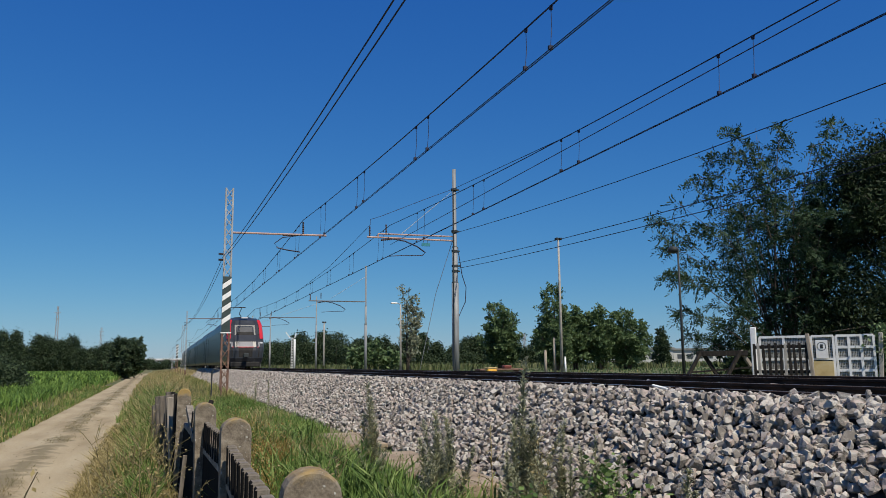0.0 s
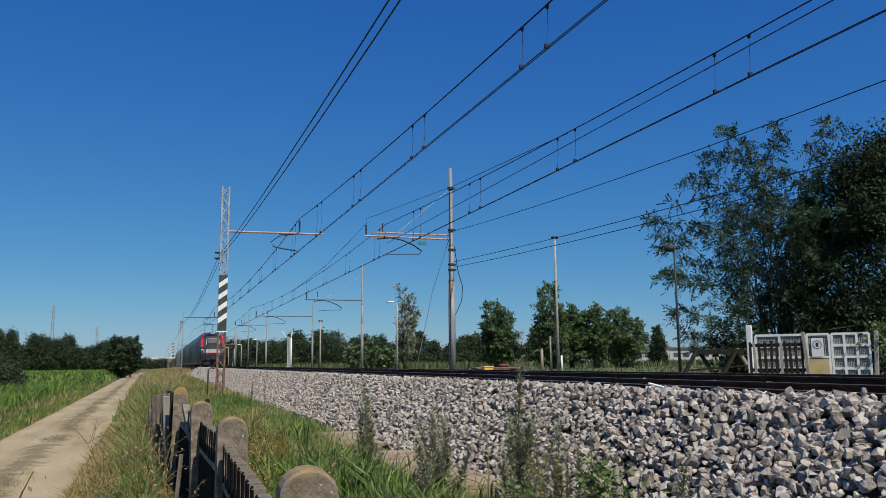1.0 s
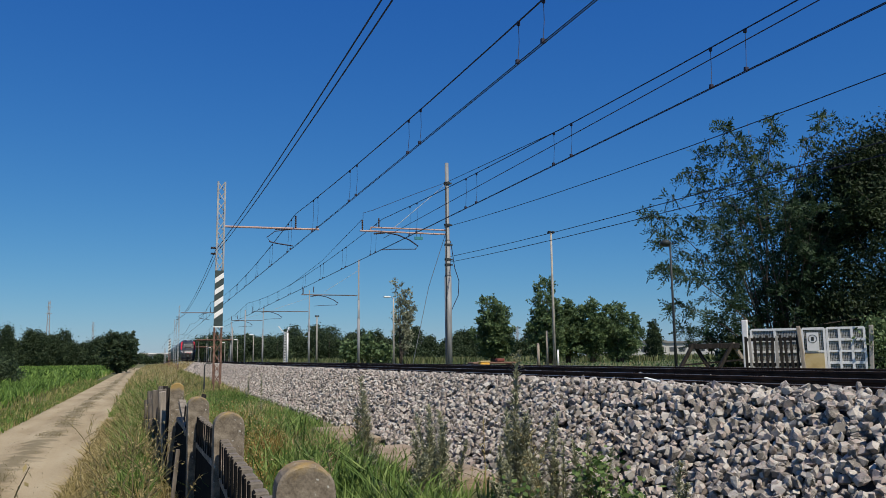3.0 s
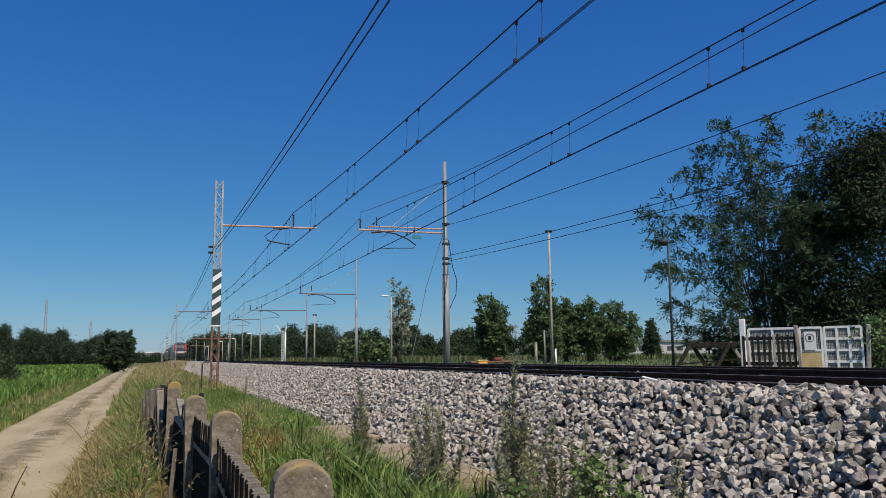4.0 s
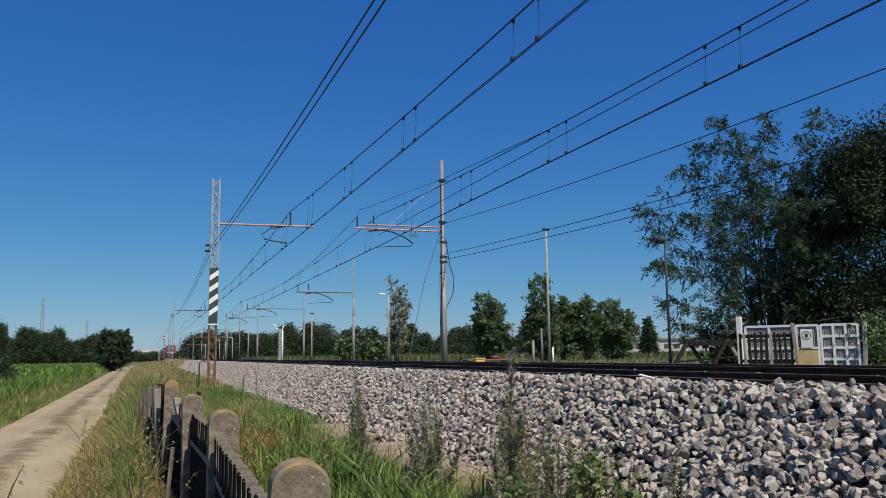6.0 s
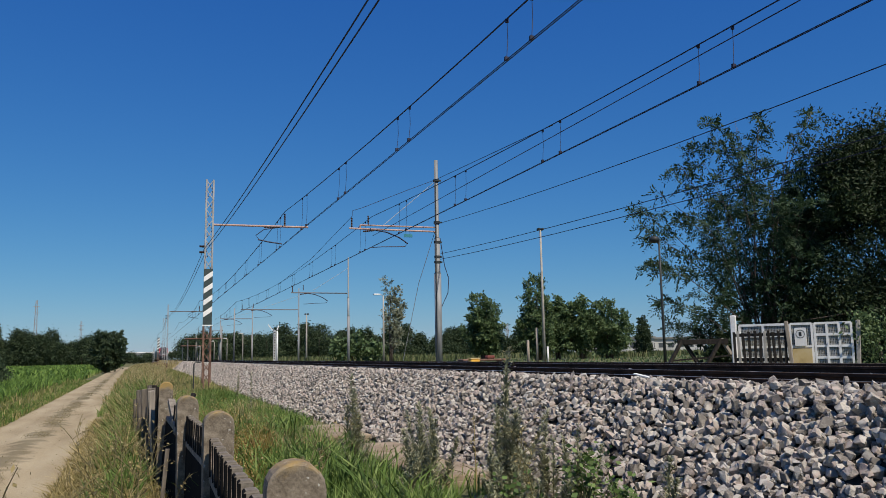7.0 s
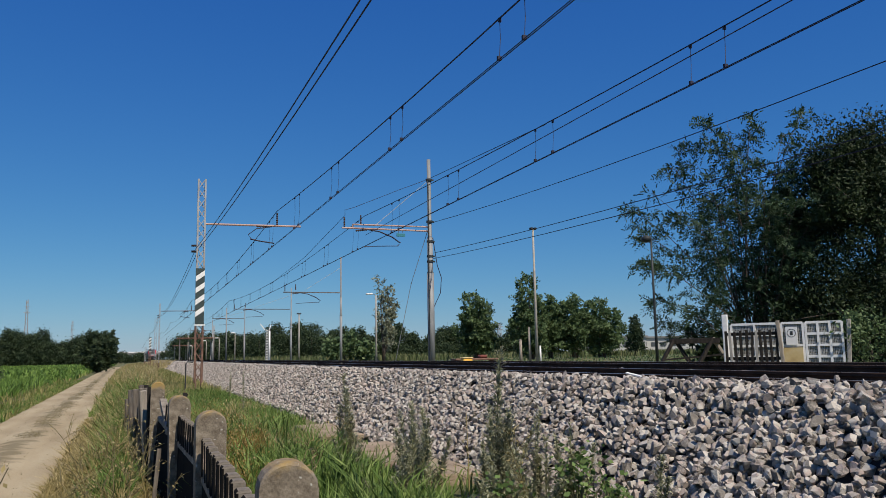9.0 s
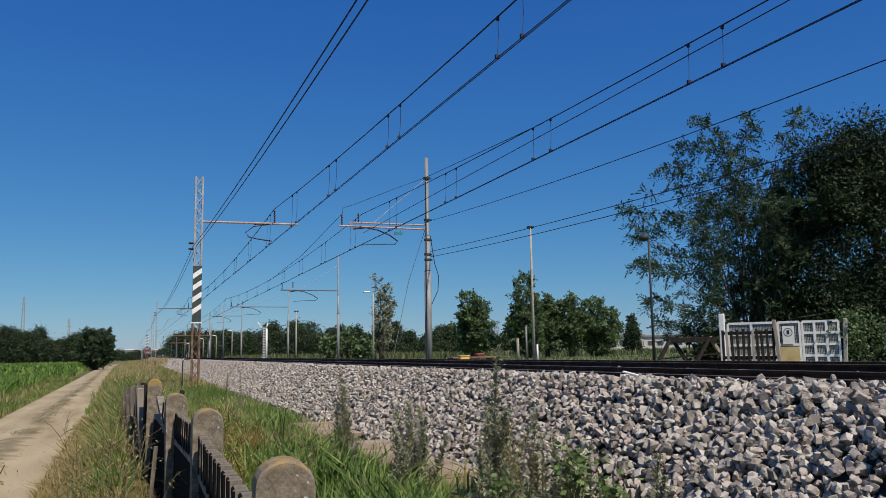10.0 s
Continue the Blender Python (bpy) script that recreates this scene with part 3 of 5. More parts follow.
            part("feeder_insulator", bm, M_INSUL, th)
    return th


def tube_mast(x, y, foot, top, arm_to, arm_z, r=0.15, double=True, guy=True):
    th = thing("tubular_mast", "grey stepped tubular steel mast with a cantilever", "mast", (x, y, foot), group="masts of the overhead line")
    h = top - foot
    s1, s2 = h * 0.45, h * 0.62
    bm = tube(B(), [(0, 0, -0.2), (0, 0, s1)], r, 14)
    part("lower_tube", bm, M_MAST, th, smooth=True)
    bm = tube(B(), [(0, 0, s1), (0, 0, s1 + 0.08), (0, 0, s2)], [r, r * 0.8, r * 0.78], 14)
    part("middle_tube", bm, M_MAST, th, smooth=True)
    bm = tube(B(), [(0, 0, s2), (0, 0, s2 + 0.06), (0, 0, h)], [r * 0.78, r * 0.6, r * 0.55], 14)
    part("upper_tube", bm, M_MAST, th, smooth=True)
    a = arm_z - foot
    ax = arm_to - x
    bm = tube(B(), [(-0.1, 0, a), (ax, 0, a)], 0.04, 8)
    if double:
        tube(bm, [(-0.1, 0, a + 0.2), (ax * 0.88, 0, a + 0.17)], 0.035, 8)
        tube(bm, [(ax * 0.88, 0, a + 0.17), (ax * 0.88, 0, a)], 0.03, 6)
    part("cantilever_arm", bm, M_ARM if double else M_FARARM, th)
    bm = B()
    tube(bm, [(0, 0, h * 0.9), (ax * 0.62, 0, a + 0.2)], 0.014, 6)
    part("tie_rod", bm, M_GALV, th)
    mx = ax * 0.79
    part("insulator", insulator(B(), (mx, 0, a + 0.18), (mx, 0, a + 0.62), 0.045), M_INSUL, th)
    part("insulator", insulator(B(), (ax + 0.12, 0, a + 0.05), (ax + 0.12, 0, a + 0.5), 0.05), M_INSUL, th)
    bm = tube(B(), [(mx + 0.2, 0, a - 0.02), (mx + 0.9, 0, a - 0.12), (mx + 1.5, 0, a - 0.35), (mx + 1.9, 0, a - 0.62), (mx + 1.75, 0, a - 0.76)], 0.032, 6)
    tube(bm, [(mx + 1.75, 0, a - 0.76), (mx + 0.7, 0, a - 0.8), (mx + 0.05, 0, a - 0.86)], 0.02, 6)
    part("steady_arm", bm, M_WIRE, th)
    part("insulator", insulator(B(), (mx + 0.3, 0, a - 0.05), (mx - 0.25, 0, a - 0.12), 0.05), M_INSUL, th)
    if guy:
        bm = tube(B(), [(-0.1, 0.02, a), (-0.55, 1.2, a - 2.4), (-1.0, 2.6, 0.1)], 0.014, 5)
        part("stay_wire", bm, M_GALV, th)
        bm = tube(B(), [(0.15, 0, a - 0.3), (0.35, 0, a - 1.6), (0.55, 0, a - 2.2), (0.5, 0, a - 2.9), (0.1, 0, a - 3.7)], 0.02, 6)
        part("cable_loop", bm, M_WIRE, th, "black drooping cable")
        part("conduit", tube(B(), [(-0.12, -0.12, 0), (-0.12, -0.12, a - 1.6), (-0.09, -0.1, a - 0.4), (-0.08, -0.08, h * 0.88)], 0.028, 6), M_DARKPOST, th, "dark cable conduit up the mast")
        for z in (h * 0.9, a + 0.45, a - 0.5, a - 1.2, a - 1.45):
            bm = tube(B(), [(0, 0, z - 0.05), (0, 0, z + 0.05)], r * 0.95, 12)
            box(bm, (0.12, -0.02, z), (0.22, 0.07, 0.07))
            part("clamp", bm, M_DARKPOST, th)
    return th


lattice_mast(2.47, 34.8, -0.75, 7.9, w=0.29, arm=5.95)
lattice_mast(2.38, 92, -0.75, 6.3, w=0.1, arm=5.47, plate=False, bar_w=0.035)
lattice_mast(2.6, 118, -0.75, 6.0, w=0.3, plate=False, insul=False, bar_w=0.04)
lattice_mast(2.36, 146, -0.75, 3.95, w=0.3, insul=False)
lattice_mast(2.3, 205, -0.75, 3.2, w=0.3, plate=False, insul=False)
tube_mast(12.86, 34.8, -0.45, 9.5, 8.6, 6.03, 0.165)
mast_plate = B()
box(mast_plate, (0, 0, 0), (0.42, 0.03, 0.15), 0.01)
plate = tagged(part("line_plate", mast_plate, M_TEAL), "small teal enamel plate hung under the cantilever", "sign")
plate.matrix_basis = pose(11.4, 34.74, 5.78)
for u in (-0.1, 0.1):
    part("hanger", tube(B(), [(u, 0, 0.07), (u, 0.06, 0.24)], 0.01, 5), M_WIRE, plate)
tube_mast(14.75, 60, -0.42, 7.9, 10.3, 5.1, 0.105, double=False, guy=False)
tube_mast(15.45, 85, -0.42, 7.6, 9.4, 5.3, 0.1, double=False, guy=False)
tube_mast(13.1, 105, -0.42, 6.9, 9.0, 5.3, 0.09, double=False, guy=False)
tube_mast(13.0, 150, -0.42, 7.2, 9.0, 5.3, 0.12, double=False, guy=False)


# ---- wires ----
def wire(name, label, pts, r, n=5):
    bm = tube(B(), pts, r, n, cap=False)
    ob = part(name, bm, M_WIRE)
    return tagged(ob, label, "overhead wire", group="wires over the tracks")


SPANS = [(-24, 34.8), (34.8, 92), (92, 147), (147, 205), (205, 262), (262, 320)]


def sag(y, high, drop, shift=0.0):
    for a, b in SPANS:
        if a <= y <= b:
            u = (y - a) / (b - a)
            return high - drop * 4 * u * (1 - u)
    return high


def span_ys():
    out = []
    for a, b in SPANS:
        out += [a + (b - a) * i / 16 for i in range(16)]
    return out + [SPANS[-1][1]]


def catenary(tx, high, drop, name):
    for k in (-0.017, 0.017):
        wire("messenger_wire", "dark thick messenger wire above the track", [(tx + k * 0.6, y, sag(y, high, drop) + k * 0.4) for y in span_ys()], 0.0125)
    for k in (-0.02, 0.02):
        wire("contact_wire", "dark taut contact wire above the track", [(tx + k - 0.03, y, 5.2) for y in span_ys()[::4]], 0.009)
    for k in range(-5, 16):
        for d in (-0.47, 0.47):
            y = 11.25 + 6.3 * k + d
            z = sag(y, high, drop)
            bm = tube(B(), [(tx, y, z - 0.01), (tx + 0.02, y + 0.03, (z + 5.2) / 2 + 0.02), (tx - 0.03, y, 5.21)], 0.006, 5)
            box(bm, (tx - 0.03, y, 5.235), (0.07, 0.05, 0.07))
            box(bm, (tx, y, z - 0.03), (0.05, 0.04, 0.07))
            tagged(part("dropper", bm, M_WIRE), "thin dropper clamped between two wires", "overhead wire", group="droppers")


catenary(T1, 6.66, 0.74, "near")
catenary(T2, 6.62, 0.66, "far")
for dx, dz in ((-0.06, 0), (0.07, 0.02)):
    wire("feeder_wire", "dark slack feeder wire along the mast line", [(2.32 + dx, y, sag(y, 4.86 + dz, 0.62) - 0.0) for y in span_ys()], 0.011)
wire("feeder_wire", "dark slack feeder wire along the mast line", [(12.72, y, sag(y, 6.36, 0.95)) for y in span_ys()[:17]], 0.012)
wire("cross_wire", "dark wire strung between messenger and contact wire", [(9.7, 34.8, 5.72), (9.68, 20, 5.75), (9.68, 9, 5.78), (9.68, -24, 5.8)], 0.011)
for dz in (0, 0.26):
    wire("signal_cable", "thin dark cable slung along the masts", [(13.0 + 0.004 * (34.8 - y), y, sag(y, 4.72 + dz, 0.72)) for y in span_ys()[:17]], 0.012)
wire("bracing_wire", "thin dark wire between mast and cantilever", [(9.75, 17.6, 6.1), (12.75, 34.6, 8.5), (11.4, 34.7, 7.95), (9.2, 34.75, 7.0), (8.75, 34.8, 6.85), (8.75, 34.8, 6.6), (9.1, 46, 6.0), (9.4, 60, 5.75)], 0.012)


# ---- train ----
def train():
    th = thing("passenger_train", "dark grey double-deck passenger train with red cab pillars", "train", (T1, 59, 0))
    half = [(0.0, 0.32), (1.30, 0.34), (1.40, 0.55), (1.41, 2.2), (1.40, 3.0), (1.31, 3.4), (1.05, 3.75), (0.6, 3.94), (0.0, 3.98)]
    ring = half[:-1] + [(-u, w) for u, w in reversed(half)][:-1]

    def loft(bm, sections):
        rows = [[bm.verts.new((u * sx, y, 0.3 + (w - 0.3) * sz)) for u, w in ring] for y, sx, sz in sections]
        for a, b in zip(rows, rows[1:]):
            for i in range(len(ring)):
                j = (i + 1) % len(ring)
                bm.faces.new((a[i], a[j], b[j], b[i]))
        bm.faces.new(rows[0])
        bm.faces.new(list(reversed(rows[-1])))
        return bm

    # tail cab: face leans forward towards the roof
    bm = B()
    prof = [(0.35, 0.25, 1.18), (0.8, 0.02, 1.30), (1.35, 0.0, 1.34), (1.6, 0.06, 1.36), (2.0, 0.28, 1.36), (2.5, 0.75, 1.36), (3.25, 1.2, 1.31), (3.62, 1.55, 1.2), (3.82, 2.3, 1.0)]
    rows = []
    for z, y, hw in prof:
        rows.append([bm.verts.new(p) for p in ((-hw, y + 0.55, z), (-hw * 0.93, y + 0.16, z), (-hw * 0.55, y, z), (hw * 0.55, y, z), (hw * 0.93, y + 0.16, z), (hw, y + 0.55, z))])
    for a, b in zip(rows, rows[1:]):
        for i in range(5):
            bm.faces.new((a[i], a[i + 1], b[i + 1], b[i]))
    back = []
    for (z, y, hw), r in zip(prof, rows):
        wall = float(np.interp(z, [w for u, w in half[1:]], [u for u, w in half[1:]]))
        back.append((bm.verts.new((-wall, 3.4, z)), bm.verts.new((wall, 3.4, z))))
    for i in range(len(rows) - 1):
        bm.faces.new((back[i][0], rows[i][0], rows[i + 1][0], back[i + 1][0]))
        bm.faces.new((rows[i][5], back[i][1], back[i + 1][1], rows[i + 1][5]))
    bm.faces.new((*rows[-1], back[-1][1], back[-1][0]))
    cab = part("cab", bm, M_BODY, th, "dark sloping tail cab", smooth=False)

    def face_panel(name, zs, us, material, label, lift=0.012, parent=None):
        pb = B()
        vs = []
        for z in zs:
            y = float(np.interp(z, [p[0] for p in prof], [p[1] for p in prof]))
            hw = float(np.interp(z, [p[0] for p in prof], [p[2] for p in prof]))
            for u in us:
                au = abs(u)
                yy = y + (0 if au < 0.55 else (au - 0.55) / 0.38 * 0.16 if au < 0.93 else 0.16 + (au - 0.93) / 0.07 * 0.39)
                vs.append(pb.verts.new((u * hw * 1.004, yy - lift, z + lift * 0.5)))
        n = len(us)
        fs = [pb.faces.new((vs[j * n + i], vs[j * n + i + 1], vs[(j + 1) * n + i + 1], vs[(j + 1) * n + i])) for j in range(len(zs) - 1) for i in range(n - 1)]
        ext = bmesh.ops.extrude_face_region(pb, geom=fs)
        bmesh.ops.translate(pb, vec=(0, 0.02, 0), verts=[v for v in ext["geom"] if isinstance(v, bmesh.types.BMVert)])
        return part(name, pb, material, parent or cab, label)

    face_panel("windscreen_mask", (2.46, 3.1, 3.7), (-0.79, -0.4, 0, 0.4, 0.79), M_UNDER, "black surround of the windscreen", lift=0.006)
    face_panel("windscreen", (2.58, 3.1, 3.58), (-0.73, -0.4, 0, 0.4, 0.73), M_SCREEN, "grey reflecting windscreen")
    for s in (-1, 1):
        us = sorted((s * 0.76, s * 0.93, s * 0.985))
        face_panel("pillar", (2.2, 2.6, 3.2, 3.64), us, M_RED, "bright red cab pillar", lift=0.05)
        us = sorted((s * 0.76, s * 0.85, s * 0.93))
        face_panel("lamp_cluster", (1.86, 1.92, 1.98), us, M_LAMPHEAD, "clear headlamp cluster")
    # bright reflection across the nose, laid on as a paler panel
    face_panel("nose_reflection", (1.62, 1.8, 1.98), (-0.74, -0.3, 0, 0.3, 0.74), M_NOSE_GLINT, "pale panel for the bright reflection on the nose under the windscreen")
    face_panel("hood", (2.02, 2.25, 2.5), (-0.8, -0.4, 0, 0.4, 0.8), M_BODY, "dark metallic hood under the windscreen")
    face_panel("trim_line", (1.57, 1.62), (-0.7, -0.3, 0, 0.3, 0.7), M_RED, "thin red line", lift=0.02)
    face_panel("coupler_recess", (0.5, 0.9, 1.35, 1.55), (-0.74, -0.3, 0, 0.3, 0.74), M_UNDER, "black coupler recess")
    bm = box(B(), (0, -0.12, 1.0), (0.3, 0.5, 0.26), 0.05)
    box(bm, (0, -0.38, 1.0), (0.36, 0.08, 0.32), 0.03)
    part("coupler", bm, M_DARKPOST, th, "grey automatic coupler")
    bm = box(B(), (0, 1.7, 3.8), (0.5, 0.3, 0.14), 0.04)
    part("roof_lamp", bm, M_SILVER, th)
    bm = box(B(), (0, 0.35, 0.36), (2.1, 0.5, 0.36), 0.06)
    part("snow_plough", bm, M_UNDER, th)
    y = 1.0
    for c in range(5):
        length = 26.5
        y0 = 3.38 if c == 0 else y
        y1 = y + length
        bm = loft(B(), [(y0, 1, 1), (y1, 1, 1)])
        body = part("car_body", bm, M_BODY, th)
        for s in (-1, 1):
            for z, hh in ((1.3, 0.5), (2.75, 0.46)):
                bm = box(B(), (s * 1.408, (y0 + y1) / 2, z), (0.02, (y1 - y0) * 0.62, hh))
                part("window_band", bm, M_TGLASS, body, "row of dark windows")
            for q in (0.14, 0.86):
                bm = box(B(), (s * 1.41, y0 + (y1 - y0) * q, 1.75), (0.03, 1.5, 2.2), 0.01)
                part("door", bm, M_BODY, body)
        bm = box(B(), (0, (y0 + y1) / 2, 4.0), (1.5, (y1 - y0) * 0.7, 0.16), 0.05)
        part("roof_equipment", bm, M_ROOF, body)
        for q in (0.12, 0.88):
            yb = y0 + (y1 - y0) * q
            bm = box(B(), (0, yb, 0.5), (2.2, 3.2, 0.4), 0.06)
            bg = part("bogie", bm, M_UNDER, th)
            for dy in (-1.2, 1.2):
                for s in (-1, 1):
                    bm = tube(B(), [(s * 0.68, yb + dy, 0.44), (s * 0.82, yb + dy, 0.44)], 0.44, 18)
                    part("wheel", bm, M_RAIL, bg)
        bm = box(B(), (0, (y0 + y1) / 2, 0.48), (2.5, (y1 - y0) * 0.5, 0.36), 0.05)
        part("underfloor_box", bm, M_UNDER, body)
        if c < 4:
            bm = loft(B(), [(y1, 0.86, 0.95), (y1 + 0.6, 0.86, 0.95)])
            part("gangway", bm, M_UNDER, th, "black folded gangway")
        if c in (0, 4):
            bm = B()
            yp = y0 + 6
            for s in (-1, 1):
                bar(bm, (s * 0.5, yp, 4.25), (s * 0.4, yp + 1.4, 4.7), 0.05)
                bar(bm, (s * 0.4, yp + 1.4, 4.7), (s * 0.5, yp + 0.1, 5.12), 0.04)
            bar(bm, (-0.8, yp + 0.1, 5.14), (0.8, yp + 0.1, 5.14), 0.06)
            part("pantograph", bm, M_UNDER, th)
        y = y1 + 0.6
    return th


TRAIN = train()


# ---- old concrete boundary fence ----
def arch_post(bm, w, d, h, seg=10):
    """A post with a round head, standing at the origin."""
    out = [(-w / 2, 0), (w / 2, 0), (w / 2, h - w * 0.45)]
    for i in range(1, seg):
        a = math.pi * i / seg
        out.append((w / 2 * math.cos(a), h - w * 0.45 + w * 0.45 * math.sin(a)))
    out.append((-w / 2, h - w * 0.45))
    f = [bm.verts.new((u, -d / 2, z)) for u, z in out]
    b = [bm.verts.new((u, d / 2, z)) for u, z in out]
    bm.faces.new(f)
    bm.faces.new(list(reversed(b)))
    for i in range(len(out)):
        j = (i + 1) % len(out)
        bm.faces.new((f[j], f[i], b[i], b[j]))
    bmesh.ops.bevel(bm, geom=[e for e in bm.edges if abs(e.verts[0].co.y - e.verts[1].co.y) < 1e-5], offset=0.008, segments=1, affect="EDGES")
    return bm


FENCE = [(0.02, 0.41), (2.4, 0.405), (4.85, 0.424), (7.05, 0.374), (9.4, 0.235), (14.2, -0.02)]


def fence():
    """Round-headed posts with comb-shaped slabs between them."""
    fe = thing("concrete_fence", "weathered concrete fence of round-topped posts and slatted panels", "fence", (0, 0, -1.15))
    for i, (y, x) in enumerate(FENCE):
        if i in (0, 5):
            continue
        post = part("post", arch_post(B(), 0.17 if i < 4 else 0.145, 0.12, 1.10 if i < 4 else 1.155), M_POSTC, fe, "round-topped concrete post")
        post.matrix_basis = pose(x, y, 0, 0.8 * math.sin(i * 3), 1.2 * math.sin(i * 1.7), (2, -3, 1, 3, -2, 4, 0)[i % 7])
    for i in range(len(FENCE) - 1):
        (y0, x0), (y1, x1) = FENCE[i], FENCE[i + 1]
        y0, y1 = y0 + 0.06, y1 - 0.06
        ln = y1 - y0
        turn = math.degrees(math.atan2(-(x1 - x0), y1 - y0))
        if i == 4:
            # overgrown run: old boards stand close together
            run = part("panel", box(B(), (0.03, 0, 0.4), (0.05, ln, 0.7), 0.008), M_FENCE_BLACK, fe, "dark slab behind old boards")
            run.matrix_basis = pose((x0 + x1) / 2, (y0 + y1) / 2, 0, 0, 0, turn)
            for k in range(24):
                yk = -ln / 2 + ln * (k + 0.5 + 0.3 * math.sin(k * 9.1)) / 24
                hh = 1.08 + 0.07 * math.sin(k * 5.7) - 0.012 * k
                pale = part("pale", box(B(), (0, 0, hh / 2), (0.03, 0.1 + 0.02 * math.sin(k * 3.3), hh), 0.005), M_GREYWOOD if k % 4 == 1 else M_BOARD if k % 4 else M_BLACKWOOD, run, "weathered upright board")
                pale.location = (-0.05, yk, 0.02)
                pale.rotation_euler = (0.05 * math.sin(k * 7.7), 0.05 * math.sin(k * 4.4), -0.8 + 0.3 * math.sin(k * 2.9))
            continue
        tip = 4 if i == 3 else 1.2 * math.sin(i * 4.1)
        pan = part("panel", box(B(), (0.0, 0, 0.72), (0.05, ln, 0.05), 0.008), M_CONC, fe, "concrete comb panel of upright slats")
        pan.matrix_basis = pose((x0 + x1) / 2 - 0.02, (y0 + y1) / 2, 0, 2.5 if i == 3 else 0.5 * math.sin(i * 2.3), tip, turn)
        part("lower_slab", box(B(), (0.006, 0, 0.35), (0.05, ln, 0.69), 0.008), M_FENCE_BLACK, pan, "black slab under the slats")
        n = 12
        me = None
        for k in range(n):
            if i == 3 and k > 7:
                continue
            yk = -ln / 2 + ln * (k + 0.5) / n
            if me is None:
                sl = part("slat", box(B(), (0, 0, 0), (0.055, 0.085, 0.21), 0.008), M_CONC, pan)
                me = sl.data
                me.materials.append(M_FENCE_BLACK)   # shade painted black on the outer faces
                for f in me.polygons:
                    f.material_index = 1 if f.normal.x < -0.7 else 0
            else:
                sl = new("slat", me)
                sl.parent = pan
            sl.location = (-0.002, yk, 0.84 + rng.normal() * 0.004)
            sl.rotation_euler = (rng.normal() * 0.02, rng.normal() * 0.02, rng.normal() * 0.04)
        if i == 3:
            part("broken_slab", bar(B(), (0.0, 0.0, 0.7), (0.0, 0.95, 0.92), 0.07, 0.05), M_CONC, pan, "broken slab leaning in the gap")
            part("leaning_stake", bar(B(), (0.06, 0.5, 0.5), (0.2, 0.75, 1.02), 0.04), M_BLACKWOOD, pan, "dark leaning stake")
            part("stake", bar(B(), (-0.12, -0.35, 0.0), (-0.12, -0.37, 0.6), 0.035, 0.03), M_BOARD, pan, "short grey stake")


fence()


# ---- cable duct at the foot of the ballast ----
def duct():
    for i in range(8):
        y = 5.4 + i * 1.02
        if i in (1, 5):
            continue
        th = thing("duct_slab", "sandy grey concrete cable duct cover slab", "concrete slab", (2.72 + 0.03 * (i % 3), y, -0.98), rng.uniform(-2.5, 2.5), group="covers of the cable duct")
        part("cover", box(B(), (0, 0, 0.10), (0.62, 0.98, 0.07), 0.015), M_SLAB, th)
        part("trough", box(B(), (0.02, 0, 0.02), (0.5, 0.98, 0.12), 0.01), M_SLAB, th)


duct()


def shoulder_litter():
    th = thing("wood_scrap", "broken white-painted wooden slat on the ballast", "wood scrap", (4.22, 6.15, 0.03), -62)
    part("board", box(B(), (0, 0, 0), (0.15, 0.03, 0.015), 0.003), M_WHITE, th).rotation_euler = (0.1, 0.22, 0)


shoulder_litter()


